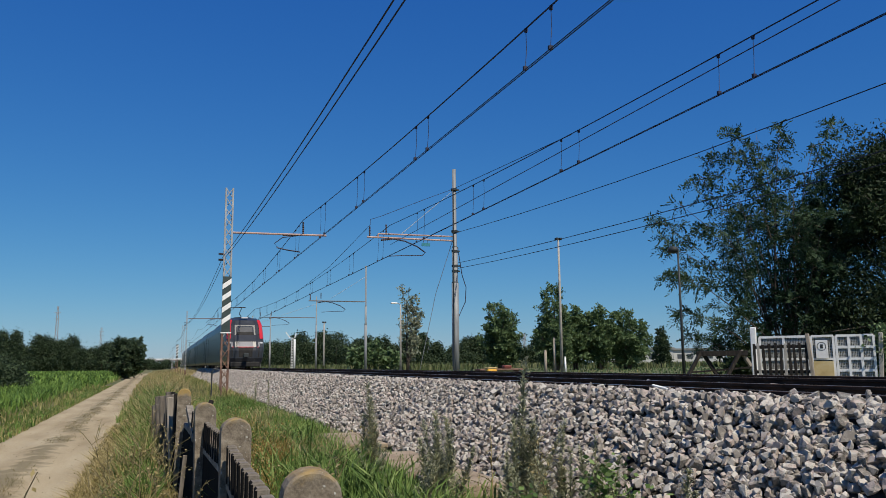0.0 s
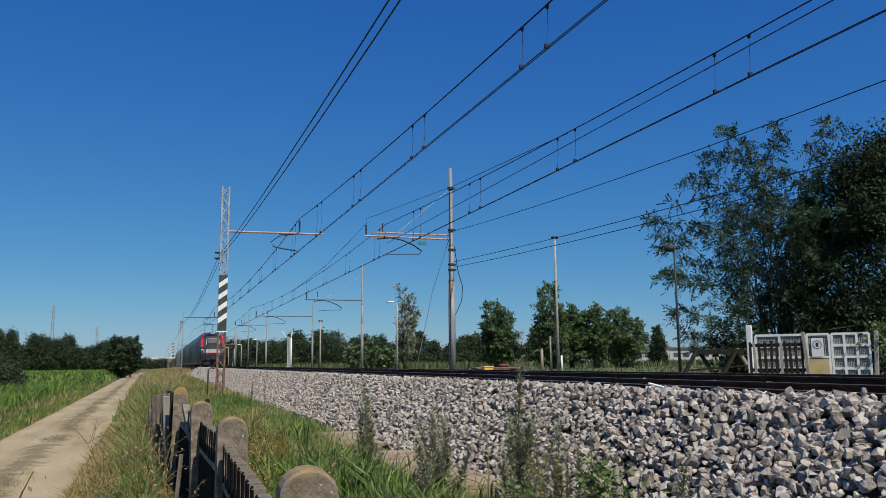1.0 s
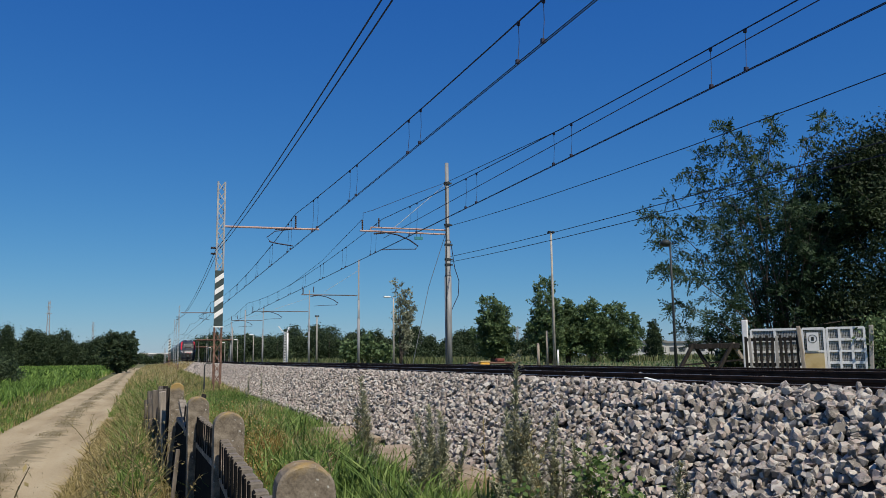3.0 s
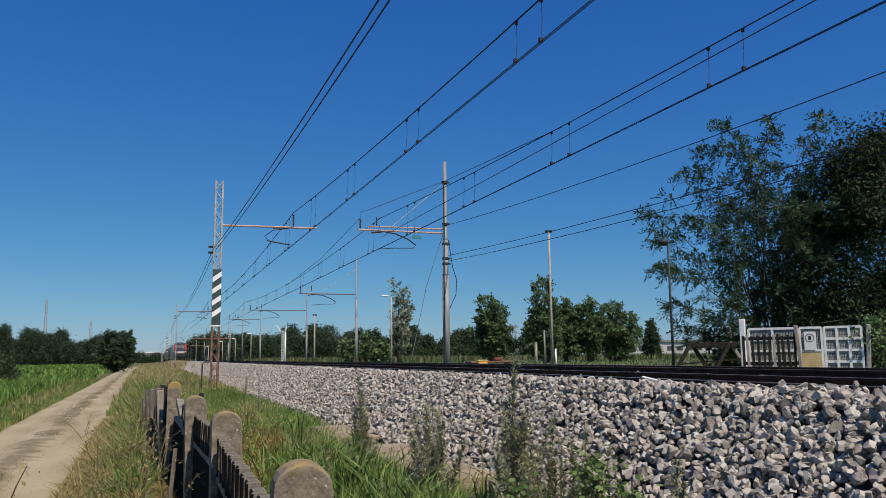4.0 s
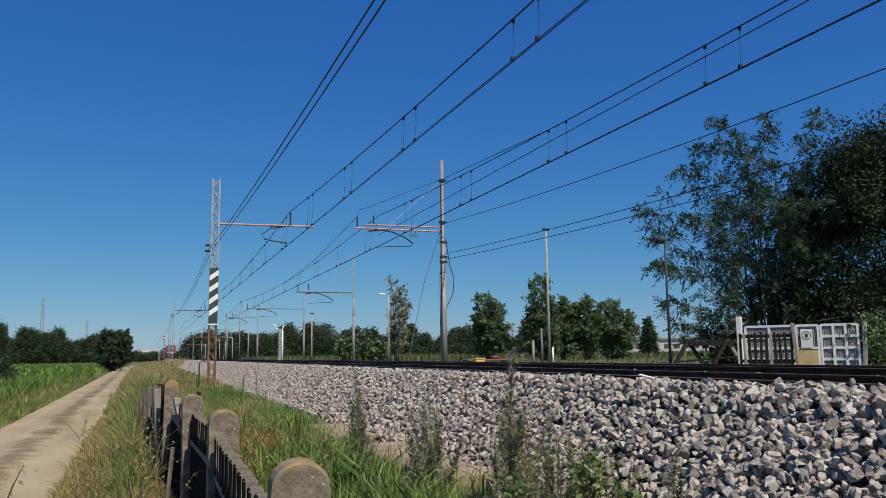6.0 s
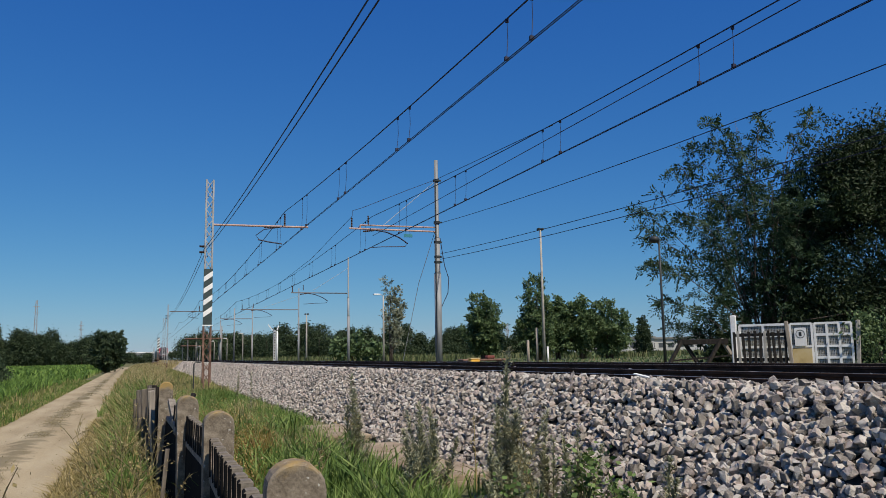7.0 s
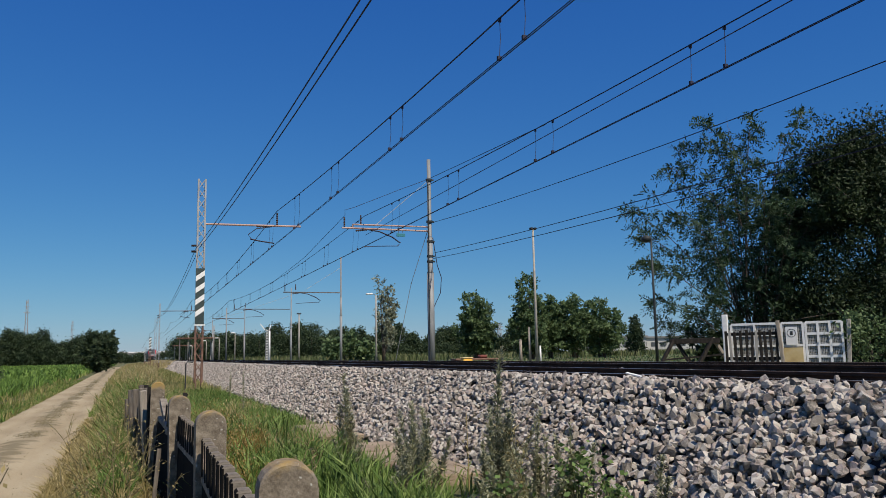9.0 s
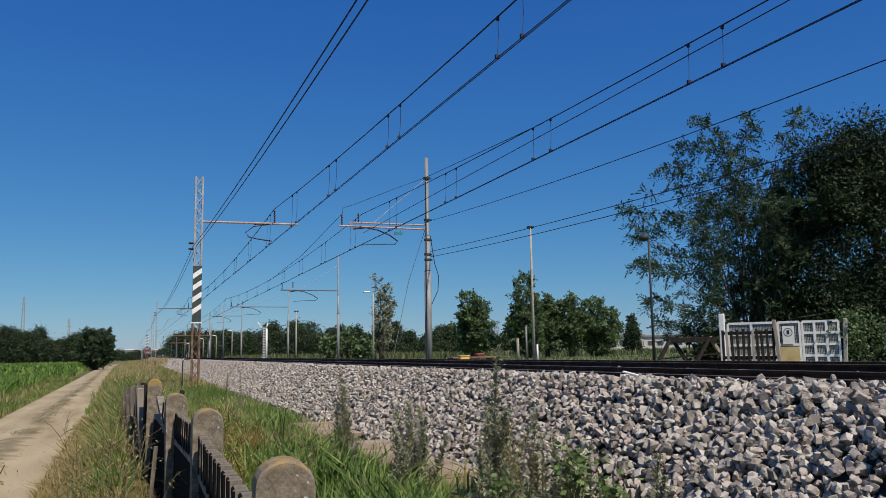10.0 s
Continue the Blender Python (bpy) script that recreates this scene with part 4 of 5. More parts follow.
# ---- beyond the tracks: gate, pickets, trestle ----
def gate():
    """White wire-mesh gate leaves between posts, facing the line."""
    a, b = Vector((15.9, 18.5, 0)), Vector((17.85, 16.1, 0))
    along = math.degrees(math.atan2(b.y - a.y, b.x - a.x))
    g0 = -0.44
    post = lambda nm, p, w, h, m, lb: tagged(part(nm, box(B(), (0, 0, h / 2), (w, w, h), 0.015), m), lb, "gate post")
    p1 = post("gate_post", a, 0.15, 1.66, M_WHITE, "stout white-painted gate post")
    p1.matrix_basis = pose(a.x, a.y, g0, 0, 0, along)
    ln = (b - a).length
    for nm, u0, u1, rows, cols in (("white_gate", 0.16, 1.42, 4, 2), ("white_gate", 1.5, 2.05, 2, 1), ("white_gate", 2.12, 3.02, 4, 3)):
        w = u1 - u0
        mid = a + (b - a).normalized() * (u0 + w / 2)
        th = thing(nm, "white-painted tube gate leaf filled with wire netting", "gate", (mid.x, mid.y, g0), along, group="leaves of the white gate")
        top, low = 1.36, 0.12
        for z in [low + (top - low) * k / rows for k in range(rows + 1)]:
            part("crossbar", box(B(), (0, 0, z), (w, 0.045, 0.065)), M_WHITE, th)
        for k in range(cols + 1):
            part("upright", box(B(), (-w / 2 + w * k / cols, 0, (top + low) / 2), (0.06, 0.05, top - low)), M_WHITE, th)
        bm = B()
        k = int(w / 0.04)
        for i in range(k):
            box(bm, (-w / 2 + w * (i + 0.5) / k, 0.01, (top + low) / 2), (0.019, 0.01, top - low))
        for i in range(30):
            box(bm, (0, 0.02, low + (top - low) * (i + 0.5) / 30), (w, 0.01, 0.019))
        part("netting", bm, M_MESH, th, "grey wire netting")
        if u0 == 1.5:
            part("lower_panel", box(B(), (0, -0.04, 0.42), (w - 0.06, 0.02, 0.52)), M_YELLOW, th, "faded yellow lower panel")
            sg = part("sign", box(B(), (-0.02, -0.05, 1.0), (0.3, 0.015, 0.5), 0.004), M_WHITE, th, "white warning sign with a dark ring")
            bm = B()
            for q in range(20):
                t0, t1 = math.tau * q / 20, math.tau * (q + 1) / 20
                vs = [bm.verts.new((-0.02 + r * math.cos(t), -0.062, 1.08 + r * math.sin(t))) for r, t in ((0.1, t0), (0.115, t0), (0.115, t1), (0.1, t1))]
                bm.faces.new(vs)
            part("ring", bm, M_DARKPOST, sg)
            part("figure", box(B(), (-0.02, -0.06, 1.08), (0.07, 0.006, 0.11), 0.002), M_DARKPOST, sg)
    e = a + (b - a).normalized() * 3.12
    p2 = post("gate_post", e, 0.11, 1.42, M_POST, "weathered concrete gate post with climbing weeds")
    p2.matrix_basis = pose(e.x, e.y, g0, 0, 3, along)
    # black picket fence before the gate
    c, d = a + Vector((-0.35, -0.35, 0)), a + (b - a).normalized() * 1.45 + Vector((-0.35, -0.35, 0))
    th = thing("picket_fence", "tarred black wooden picket fence with pale posts", "fence", (c.x, c.y, g0), along)
    wd = (d - c).length
    for z in (0.4, 1.08):
        part("fence_rail", box(B(), (wd / 2, 0.04, z), (wd, 0.04, 0.09)), M_BLACKWOOD, th)
    n = 11
    for k in range(n):
        bm = B()
        pale = k in (1, 6)
        hh = 1.22 + 0.03 * math.sin(k * 2.1)
        box(bm, (0, 0, hh / 2), (0.07, 0.03, hh), 0.004)
        for v in bm.verts:
            if v.co.z > hh - 0.02 and abs(v.co.x) > 0.02:
                v.co.z -= 0.05
        pk = part("picket", bm, M_POST if pale else M_BLACKWOOD, th, "pale concrete picket" if pale else "")
        pk.location = (wd * (k + 0.3) / n, 0, 0)
        pk.rotation_euler = (0, radians(2 * math.sin(k * 5.3)), 0)
    part("end_post", box(B(), (wd + 0.06, 0.0, 0.66), (0.1, 0.1, 1.32), 0.012), M_GREYWOOD, th, "leaning grey end post").rotation_euler = (0, radians(-4), 0)


gate()


def trestle():
    th = thing("timber_trestle", "weathered timber trestle barrier with slanting legs", "trestle", (16.3, 20.4, -0.42), -42)
    part("beam", box(B(), (0, 0, 0.92), (1.5, 0.14, 0.16), 0.01), M_BLACKWOOD, th, "dark weathered top beam")
    for x in (-0.6, 0.55):
        for s in (-1, 1):
            # the sunlit right-hand leg gets its brightness from a paler timber
            part("leg", bar(B(), (x, 0, 1.0), (x + s * 0.55, s * 0.3, 0), 0.12, 0.09), M_GREYWOOD if s > 0 and x > 0 else M_BLACKWOOD, th)
    part("brace", bar(B(), (-0.9, -0.12, 0.35), (0.9, -0.12, 0.5), 0.06, 0.05), M_BLACKWOOD, th)


trestle()


# ---- lamp posts and poles ----
def lamp_post(x, y, foot, top, dark=False, head="globe", r=0.05, reach=0.0, label=""):
    th = thing("lamp_post", label or ("dark steel lamp post with a round head" if dark else "pale concrete lamp post with a small head"), "lamp post", (x, y, foot), group="lamp posts")
    h = top - foot
    part("pole", tube(B(), [(0, 0, -0.1), (0, 0, h * 0.5), (0, 0, h)], [r * 1.3, r, r * 0.75], 10), M_DARKPOST if dark else M_POST, th, smooth=True)
    if head == "globe":
        bm = B()
        bmesh.ops.create_uvsphere(bm, u_segments=14, v_segments=8, radius=0.13, matrix=Matrix.Translation((-0.16, 0, h)) @ Matrix.Diagonal((1.25, 1.25, 0.85, 1)))
        part("lamp_head", bm, M_DARKPOST, th, smooth=True)
        part("bracket", tube(B(), [(0, 0, h - 0.06), (-0.14, 0, h + 0.06)], 0.02, 6), M_DARKPOST, th)
    elif head == "flood":
        bm = box(B(), (-0.12, 0, h + 0.06), (0.16, 0.3, 0.14), 0.02)
        box(bm, (0.12, 0, h + 0.06), (0.16, 0.3, 0.14), 0.02)
        part("lamp_head", bm, M_DARKPOST, th)
    elif head == "arm":
        part("bracket", tube(B(), [(0, 0, h - 0.05), (-reach * 0.5, 0, h + 0.08), (-reach, 0, h + 0.1)], 0.03, 6), M_POST, th)
        part("lamp_head", box(B(), (-reach - 0.2, 0, h + 0.09), (0.55, 0.24, 0.12), 0.03), M_WHITE, th, "white lamp housing")
    return th


lamp_post(14.15, 19.4, -0.44, 3.5, dark=True, r=0.036)
lamp_post(23.74, 45, -0.44, 8.1, head="flood", r=0.08)
lamp_post(18.15, 62, -0.44, 5.1, head="arm", reach=0.35, r=0.07)
lamp_post(15.34, 80, -0.44, 4.5, head="flood", r=0.08)
for x, y, top in ((11.85, 125, 3.2), (12.48, 110, 3.5), (11.16, 140, 3.1), (10.17, 160, 2.6), (10.6, 175, 2.6), (9.9, 190, 2.5)):
    lamp_post(x, y, -0.4, top, head="arm", reach=0.1, r=0.06)


def pole(x, y, foot, top, r, m, label, name="post"):
    th = thing(name, label, "post", (x, y, foot), group="posts beside the line")
    part("shaft", tube(B(), [(0, 0, -0.1), (0, 0, top - foot)], [r, r * 0.8], 10), m, th, smooth=True)
    part("cap", tube(B(), [(0, 0, top - foot), (0, 0, top - foot + 0.06)], [r * 0.95, r * 0.6], 10), m, th)


pole(9.89, 112, -0.4, 4.6, 0.085, M_SLEEPER, "pale concrete post beside the track")
pole(13.05, 105, -0.4, 3.3, 0.085, M_SLEEPER, "pale concrete post beside the track")
pole(11.64, 75, -0.4, 2.65, 0.09, M_WHITE, "white post beside the track")
pole(8.81, 150, -0.4, 4.4, 0.085, M_SLEEPER, "pale concrete post beside the track")
pole(8.36, 170, -0.4, 4.1, 0.085, M_SLEEPER, "pale concrete post beside the track")
pole(22.6, 45, -0.44, 1.0, 0.1, M_GREYWOOD, "short grey wooden post in the meadow")
pole(23.55, 45.6, -0.44, 1.8, 0.09, M_GREYWOOD, "grey wooden post in the meadow")
pole(24.3, 45.6, -0.44, 0.6, 0.07, M_WHITE, "short white marker post in the meadow")
pole(8.65, 84, -0.4, 5.3, 0.07, M_MAST, "dark slim steel mast between the tracks")


def signal_column():
    th = thing("signal_column", "white ladder-like signal column with small arms", "signal", (10.95, 72, -0.4))
    for s in (-1, 1):
        part("upright", box(B(), (s * 0.09, 0, 1.55), (0.05, 0.1, 3.1)), M_LAMPHEAD, th)
    for k in range(13):
        part("rung", box(B(), (0, 0, 0.2 + k * 0.235), (0.18, 0.06, 0.12)), M_HALL, th)
    part("bracket", bar(B(), (-0.2, 0, 3.1), (-0.6, 0, 3.6), 0.07), M_WHITE, th)
    part("bracket", bar(B(), (0.2, 0, 3.1), (0.35, 0, 3.5), 0.07), M_WHITE, th)


signal_column()


def canopy(x0, x1, y, z, depth, label):
    th = thing("platform_canopy", label, "canopy", ((x0 + x1) / 2, y, -0.4))
    w = x1 - x0
    part("roof", box(B(), (0, 0, z + 0.4), (w, depth, 0.2), 0.04), M_RUST, th, "rust-brown flat roof")
    for s in (-0.42, -0.14, 0.14, 0.42):
        part("column", box(B(), (s * w, 0, (z + 0.3) / 2), (0.12, 0.12, z + 0.3)), M_SLEEPER, th)


canopy(6.9, 13.4, 152, 3.9, 5, "flat brown platform canopy on slim columns")
canopy(7.3, 11.4, 176, 3.0, 6, "flat brown platform canopy on slim columns")


# ---- small things beside track two ----
def trackside_box():
    th = thing("trackside_box", "orange-yellow cable box on the ballast beside the track", "equipment box", (12.6, 30, -0.42))
    part("case", box(B(), (0, 0, 0.24), (0.42, 0.3, 0.46), 0.04), M_ORANGE, th)
    part("lid", box(B(), (0, 0, 0.49), (0.46, 0.34, 0.05), 0.02), M_YELLOW, th)
    th = thing("trackside_trolley", "low dark trolley with faded red parts", "trolley", (13.4, 31.0, -0.42))
    part("deck", box(B(), (0, 0, 0.42), (2.0, 0.6, 0.08), 0.02), M_RUST, th)
    part("tank", box(B(), (0.35, 0, 0.53), (0.36, 0.3, 0.14), 0.04), M_REDBOX, th)
    for x in (-0.8, 0.8):
        part("leg", box(B(), (x, 0, 0.2), (0.08, 0.5, 0.4)), M_RUST, th)


trackside_box()


def bracket_frame():
    th = thing("rusty_frame", "rusty bent steel frame by the mast foot", "metal frame", (1.95, 30.5, -1.0))
    part("hoop", tube(B(), [(-0.22, 0, 0), (-0.22, 0, 1.05), (-0.16, 0, 1.15), (0.02, 0, 1.12)], 0.026, 8), M_DARKPOST, th)
    part("stake", tube(B(), [(0.12, 0, 0), (0.13, 0, 1.05)], 0.022, 6), M_RUST, th)
    part("stake", tube(B(), [(0.32, 0.1, 0), (0.31, 0.1, 1.0)], 0.02, 6), M_RUST, th)


bracket_frame()


# ---- distance ----
def far_bridge():
    th = thing("road_bridge", "pale concrete road bridge across the line far off", "bridge", (-8, 420, -1))
    part("deck", box(B(), (0, 0, 4.15), (60, 9, 0.9), 0.1), M_BRIDGE, th)
    part("parapet", box(B(), (0, -4.6, 4.85), (60, 0.2, 0.5)), M_WHITE, th)
    for x in (-24, -9, 6, 18):
        part("pier", box(B(), (x, 0, 1.7), (1.2, 7, 4.2)), M_BRIDGE, th)


far_bridge()


def far_hall(x, y, w, h, turn):
    th = thing("industrial_hall", "low pale industrial hall behind the meadow", "building", (x, y, -0.5), turn, group="far halls")
    part("wall", box(B(), (0, 0, h / 2), (w, 14, h)), M_HALL, th)
    part("roof", box(B(), (0, 0, h + 0.2), (w + 1, 15, 0.4)), M_BRIDGE, th)
    for k in range(6):
        part("window", box(B(), (-w * 0.42 + w * 0.168 * k, -7.02, h * 0.55), (w * 0.1, 0.08, h * 0.3)), M_WINDOW, th)


far_hall(128, 200, 22, 4.4, -30)
far_hall(146, 196, 16, 4.2, -30)


def pylon(x, y, h, w):
    th = thing("power_pylon", "thin steel lattice pylon far off", "pylon", (x, y, -1), group="far pylons")
    bm = B()
    for sx in (-1, 1):
        for sy in (-1, 1):
            bar(bm, (sx * w, sy * w, 0), (sx * w * 0.3, sy * w * 0.3, h), 0.16)
    n = 12
    for i in range(n):
        a, b = i / n, (i + 1) / n
        wa, wb = w * (1 - 0.7 * a), w * (1 - 0.7 * b)
        bar(bm, (-wa, -wa, h * a), (wb, -wb, h * b), 0.1)
        bar(bm, (wa, -wa, h * a), (-wb, -wb, h * b), 0.1)
    part("tower", bm, M_GALV, th)
    bm = B()
    for z in (0.8, 0.9):
        bar(bm, (-w * 1.5, 0, h * z), (w * 1.5, 0, h * z), 0.2)
    part("crossarm", bm, M_GALV, th)


pylon(-46, 400, 29, 0.9)
pylon(-34, 500, 24, 0.9)
pylon(141, 300, 13.5, 1.2)
pylon(105, 320, 13, 1.2)


# ---- trees ----
def lobes_row(n, w, h, low, r, seed):
    """Crowns of uneven height in a row, each a broad body with a smaller, offset top."""
    q = np.random.default_rng(seed)
    out = []
    for i in range(n):
        x = -w / 2 + w * (i + 0.5 + q.uniform(-0.4, 0.4)) / n
        hh = h * q.choice([0.62, 0.7, 0.78, 0.86, 0.97, 1.1])
        rx = w / n * r * q.uniform(0.8, 1.5)
        y = q.uniform(-2, 2)
        out.append((x, y, low + (hh - low) * 0.4, rx, w / n * 0.7, (hh - low) * 0.42))
        out.append((x + q.uniform(-0.4, 0.4) * rx, y, low + (hh - low) * 0.74, rx * q.uniform(0.4, 0.65), w / n * 0.5, (hh - low) * 0.27))
    return out


def unit(v):
    return v / np.linalg.norm(v, axis=-1, keepdims=True)


def spray_tree(name, label, at, ends, material, stem_r, sides=14, side_len=1.2, sprays=9, rachis=0.42, pairs=5, leaf=0.14, aspect=0.4, droop=0.35, k0=0.25, base=0.3, rise=0.55, category="tree", group="", turn=0):
    """Stems that fan out to their ends, with side branches hung with feathered leaf sprays."""
    th = thing(name, label, category, at, turn, group=group)
    bm = B()
    O, D, RL = [], [], []
    for ex, ey, ez in ends:
        bx, by = rng.uniform(-base, base, 2)
        bend = rng.uniform(1.2, 1.7)
        way = lambda k: np.array([bx + (ex - bx) * k ** bend, by + (ey - by) * k ** bend, -0.1 + (ez + 0.1) * (1 - (1 - k) ** 1.2)])
        ks = (0, 0.2, 0.4, 0.6, 0.8, 1)
        tube(bm, [way(k) for k in ks], [stem_r * q for q in (1.2, 0.9, 0.7, 0.5, 0.3, 0.08)], 6)
        out = math.atan2(ey, ex)
        for _ in range(sides):
            k = k0 + (1 - k0) * rng.random() ** 0.8
            p = way(k)
            a = out + rng.normal(0, 1.3)
            d = np.array([math.cos(a), math.sin(a), rise * rng.uniform(0.2, 1.6)])
            d /= np.linalg.norm(d)
            ln = side_len * (1.2 - 0.65 * k) * rng.uniform(0.55, 1.2)
            go = lambda u: p + d * ln * u - np.array([0, 0, droop * ln * u * u])
            tube(bm, [go(0), go(0.5), go(1)], [stem_r * 0.22, stem_r * 0.13, stem_r * 0.05], 4, cap=False)
            us = rng.uniform(0.12, 1.02, sprays)
            O.append(np.array([go(u) for u in us]))
            r = d * 0.5 + rng.normal(0, 0.62, (sprays, 3)) - [0, 0, 0.25 * droop]
            D.append(unit(r))
            RL.append(rachis * rng.uniform(0.6, 1.25, sprays))
    part("trunk", bm, M_BARK, th, smooth=True)
    O, D, RL = np.concatenate(O), np.concatenate(D), np.concatenate(RL)
    n, m = len(O), pairs * 2 + 1
    v = np.concatenate([np.repeat(np.linspace(0.15, 0.9, pairs), 2), [1.0]])
    sg = np.concatenate([np.tile([1.0, -1.0], pairs), [0.0]])
    S = unit(np.cross(D, unit(rng.normal(size=(n, 3)))))
    P = O[:, None] + D[:, None] * (RL[:, None] * v)[..., None]
    P[..., 2] -= droop * 0.6 * RL[:, None] * v * v
    L = D[:, None] * 0.6 + S[:, None] * sg[:, None] * 0.85 + rng.normal(0, 0.22, (n, m, 3))
    L[..., 2] -= 0.3 * droop
    L = unit(L) * (leaf * rng.uniform(0.65, 1.25, (n, m)))[..., None]
    W = unit(np.cross(L, rng.normal(0, 1, (n, 1, 3)) + np.cross(D, S)[:, None])) * (np.linalg.norm(L, axis=-1) * aspect / 2)[..., None]
    V = np.stack([P, P + L * 0.45 + W, P + L, P + L * 0.45 - W], 2).reshape(-1, 3)
    V[:, 2] = np.maximum(V[:, 2], 0.02)
    b = np.arange(n * m) * 4
    raw("crown", V, np.stack([b, b + 1, b + 2, b + 3], 1), material, th)
    return th


def crown_ends(h, r, n, low=0.45, tip=0.0):
    """Ends of the stems of one upright crown, round or pointed."""
    out = [(0.0, 0.0, h)]
    for i in range(n):
        f = low + (0.96 - low) * (i + 0.5) / n
        w = r * math.sqrt(max(0.0, 1 - ((f - low * 0.9) / (1.02 - low * 0.9)) ** 2)) * (1 - tip * f)
        a = i * 2.4 + rng.uniform(-0.4, 0.4)
        out.append((w * math.cos(a) * rng.uniform(0.7, 1.1), w * math.sin(a) * rng.uniform(0.7, 1.1), h * f))
    return out


# a many-stemmed tree with feathery outer sprays; x runs across the view in its own space
BIG = [(-4.3, 0.3, 5.2), (-4.2, 0.8, 6.0), (-4.1, -0.6, 3.9), (-3.6, 0.9, 6.9), (-3.9, -0.3, 2.6), (-3.5, 0.4, 1.6), (-2.9, 0.2, 7.8), (-2.6, -1.2, 5.4), (-2.1, 0.7, 8.6), (-1.8, -0.8, 6.9),
       (-1.4, 0.2, 9.2), (-0.8, -0.6, 8.9), (-0.4, 0.5, 9.6), (0.2, -0.4, 9.5), (0.6, 0.8, 9.0), (1.1, -0.9, 8.5), (1.5, 0.4, 7.8), (1.9, -0.6, 7.4), (2.65, 0.2, 9.9), (2.4, -0.3, 8.2)]
BIG_INNER = [(-0.2, -1.9, 6.6), (0.9, -2.2, 6.0), (2.2, -1.9, 6.2), (0.2, 1.8, 6.8), (3.0, -1.2, 6.6), (-0.9, 1.4, 6.0), (1.6, 1.2, 6.4)]
spray_tree("big_tree", "dense dark leafy tree with feathery drooping outer twigs", (20.75, 22.5, -0.44), [(x * 0.95, y, z * 0.97) for x, y, z in BIG + BIG_INNER], M_LEAF_BIG, 0.04, sides=16, side_len=1.3, sprays=10, rachis=0.42, pairs=5, leaf=0.14, aspect=0.34, droop=0.5, k0=0.2, base=0.5, turn=-20)
tree("tree", "large dark leafy tree behind the white gate", (23.6, 19.6, -0.44),
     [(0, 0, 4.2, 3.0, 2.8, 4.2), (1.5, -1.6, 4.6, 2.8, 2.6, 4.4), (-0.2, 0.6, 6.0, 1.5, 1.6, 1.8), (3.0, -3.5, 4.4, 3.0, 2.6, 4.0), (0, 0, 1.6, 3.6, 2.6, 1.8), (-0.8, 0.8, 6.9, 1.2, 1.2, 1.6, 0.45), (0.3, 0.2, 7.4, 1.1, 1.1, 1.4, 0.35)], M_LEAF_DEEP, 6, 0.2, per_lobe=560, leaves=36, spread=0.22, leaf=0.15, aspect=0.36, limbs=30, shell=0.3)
# core added to the big tree, its inner shade put into the leaf colour
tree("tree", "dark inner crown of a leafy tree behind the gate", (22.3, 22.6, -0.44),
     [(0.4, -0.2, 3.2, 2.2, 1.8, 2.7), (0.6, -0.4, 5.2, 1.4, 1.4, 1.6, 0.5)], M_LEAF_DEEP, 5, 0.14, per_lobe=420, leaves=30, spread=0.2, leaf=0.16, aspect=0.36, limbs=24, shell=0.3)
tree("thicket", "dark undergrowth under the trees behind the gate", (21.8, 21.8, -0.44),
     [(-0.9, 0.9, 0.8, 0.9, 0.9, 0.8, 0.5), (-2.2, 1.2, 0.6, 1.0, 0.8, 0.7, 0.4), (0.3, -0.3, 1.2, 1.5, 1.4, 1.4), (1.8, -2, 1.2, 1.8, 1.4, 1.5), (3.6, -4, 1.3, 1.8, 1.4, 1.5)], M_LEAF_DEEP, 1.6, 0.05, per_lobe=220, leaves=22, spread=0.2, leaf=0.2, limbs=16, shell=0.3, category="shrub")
tree("shrub", "leafy shrub growing over the gate post", (18.7, 16.1, -0.44), [(0, 0, 0.9, 0.8, 0.6, 0.85), (0.9, -0.7, 0.8, 0.9, 0.7, 0.75), (-0.5, 0.1, 1.2, 0.4, 0.3, 0.4)], M_LEAF_MID, 0.9, 0.03, per_lobe=70, leaves=12, spread=0.13, leaf=0.11, limbs=10, category="shrub")
FAR_TREE = dict(sides=14, side_len=1.3, sprays=10, rachis=0.42, pairs=3, leaf=0.22, aspect=0.62, droop=0.2, k0=0.12, base=0.25, rise=0.9)
spray_tree("tree", "pointed leafy tree in the meadow", (30.4, 70, -0.44), crown_ends(6.2, 2.0, 18, 0.3, 0.2), M_LEAF_MID, 0.07, group="meadow trees", **FAR_TREE)
spray_tree("tree", "tall slender leafy tree in the meadow", (33.7, 65, -0.44), crown_ends(7.3, 1.7, 18, 0.25, 0.2), M_LEAF_MID, 0.08, group="meadow trees", **FAR_TREE)
spray_tree("tree", "leafy tree with bare lower trunk in the meadow", (36.3, 66, -0.44), crown_ends(5.7, 1.7, 15, 0.35, 0.15), M_LEAF_MID, 0.07, group="meadow trees", **{**FAR_TREE, "k0": 0.22})
spray_tree("tree", "broad leafy tree in the meadow", (38.3, 65, -0.44), crown_ends(5.7, 1.9, 16, 0.35, 0.1), M_LEAF_MID, 0.08, group="meadow trees", **{**FAR_TREE, "k0": 0.18})
spray_tree("tree", "broad leafy tree in the meadow", (40.9, 64.6, -0.46), crown_ends(5.4, 2.1, 18, 0.25, 0.05), M_LEAF_MID, 0.08, group="meadow trees", **FAR_TREE)
spray_tree("conifer", "small dark pointed conifer far across the meadow", (55.4, 80, -0.44), crown_ends(4.2, 1.0, 9, 0.2, 0.6), M_LEAF_DARK, 0.06, group="meadow trees", **{**FAR_TREE, "side_len": 0.8, "k0": 0.05})
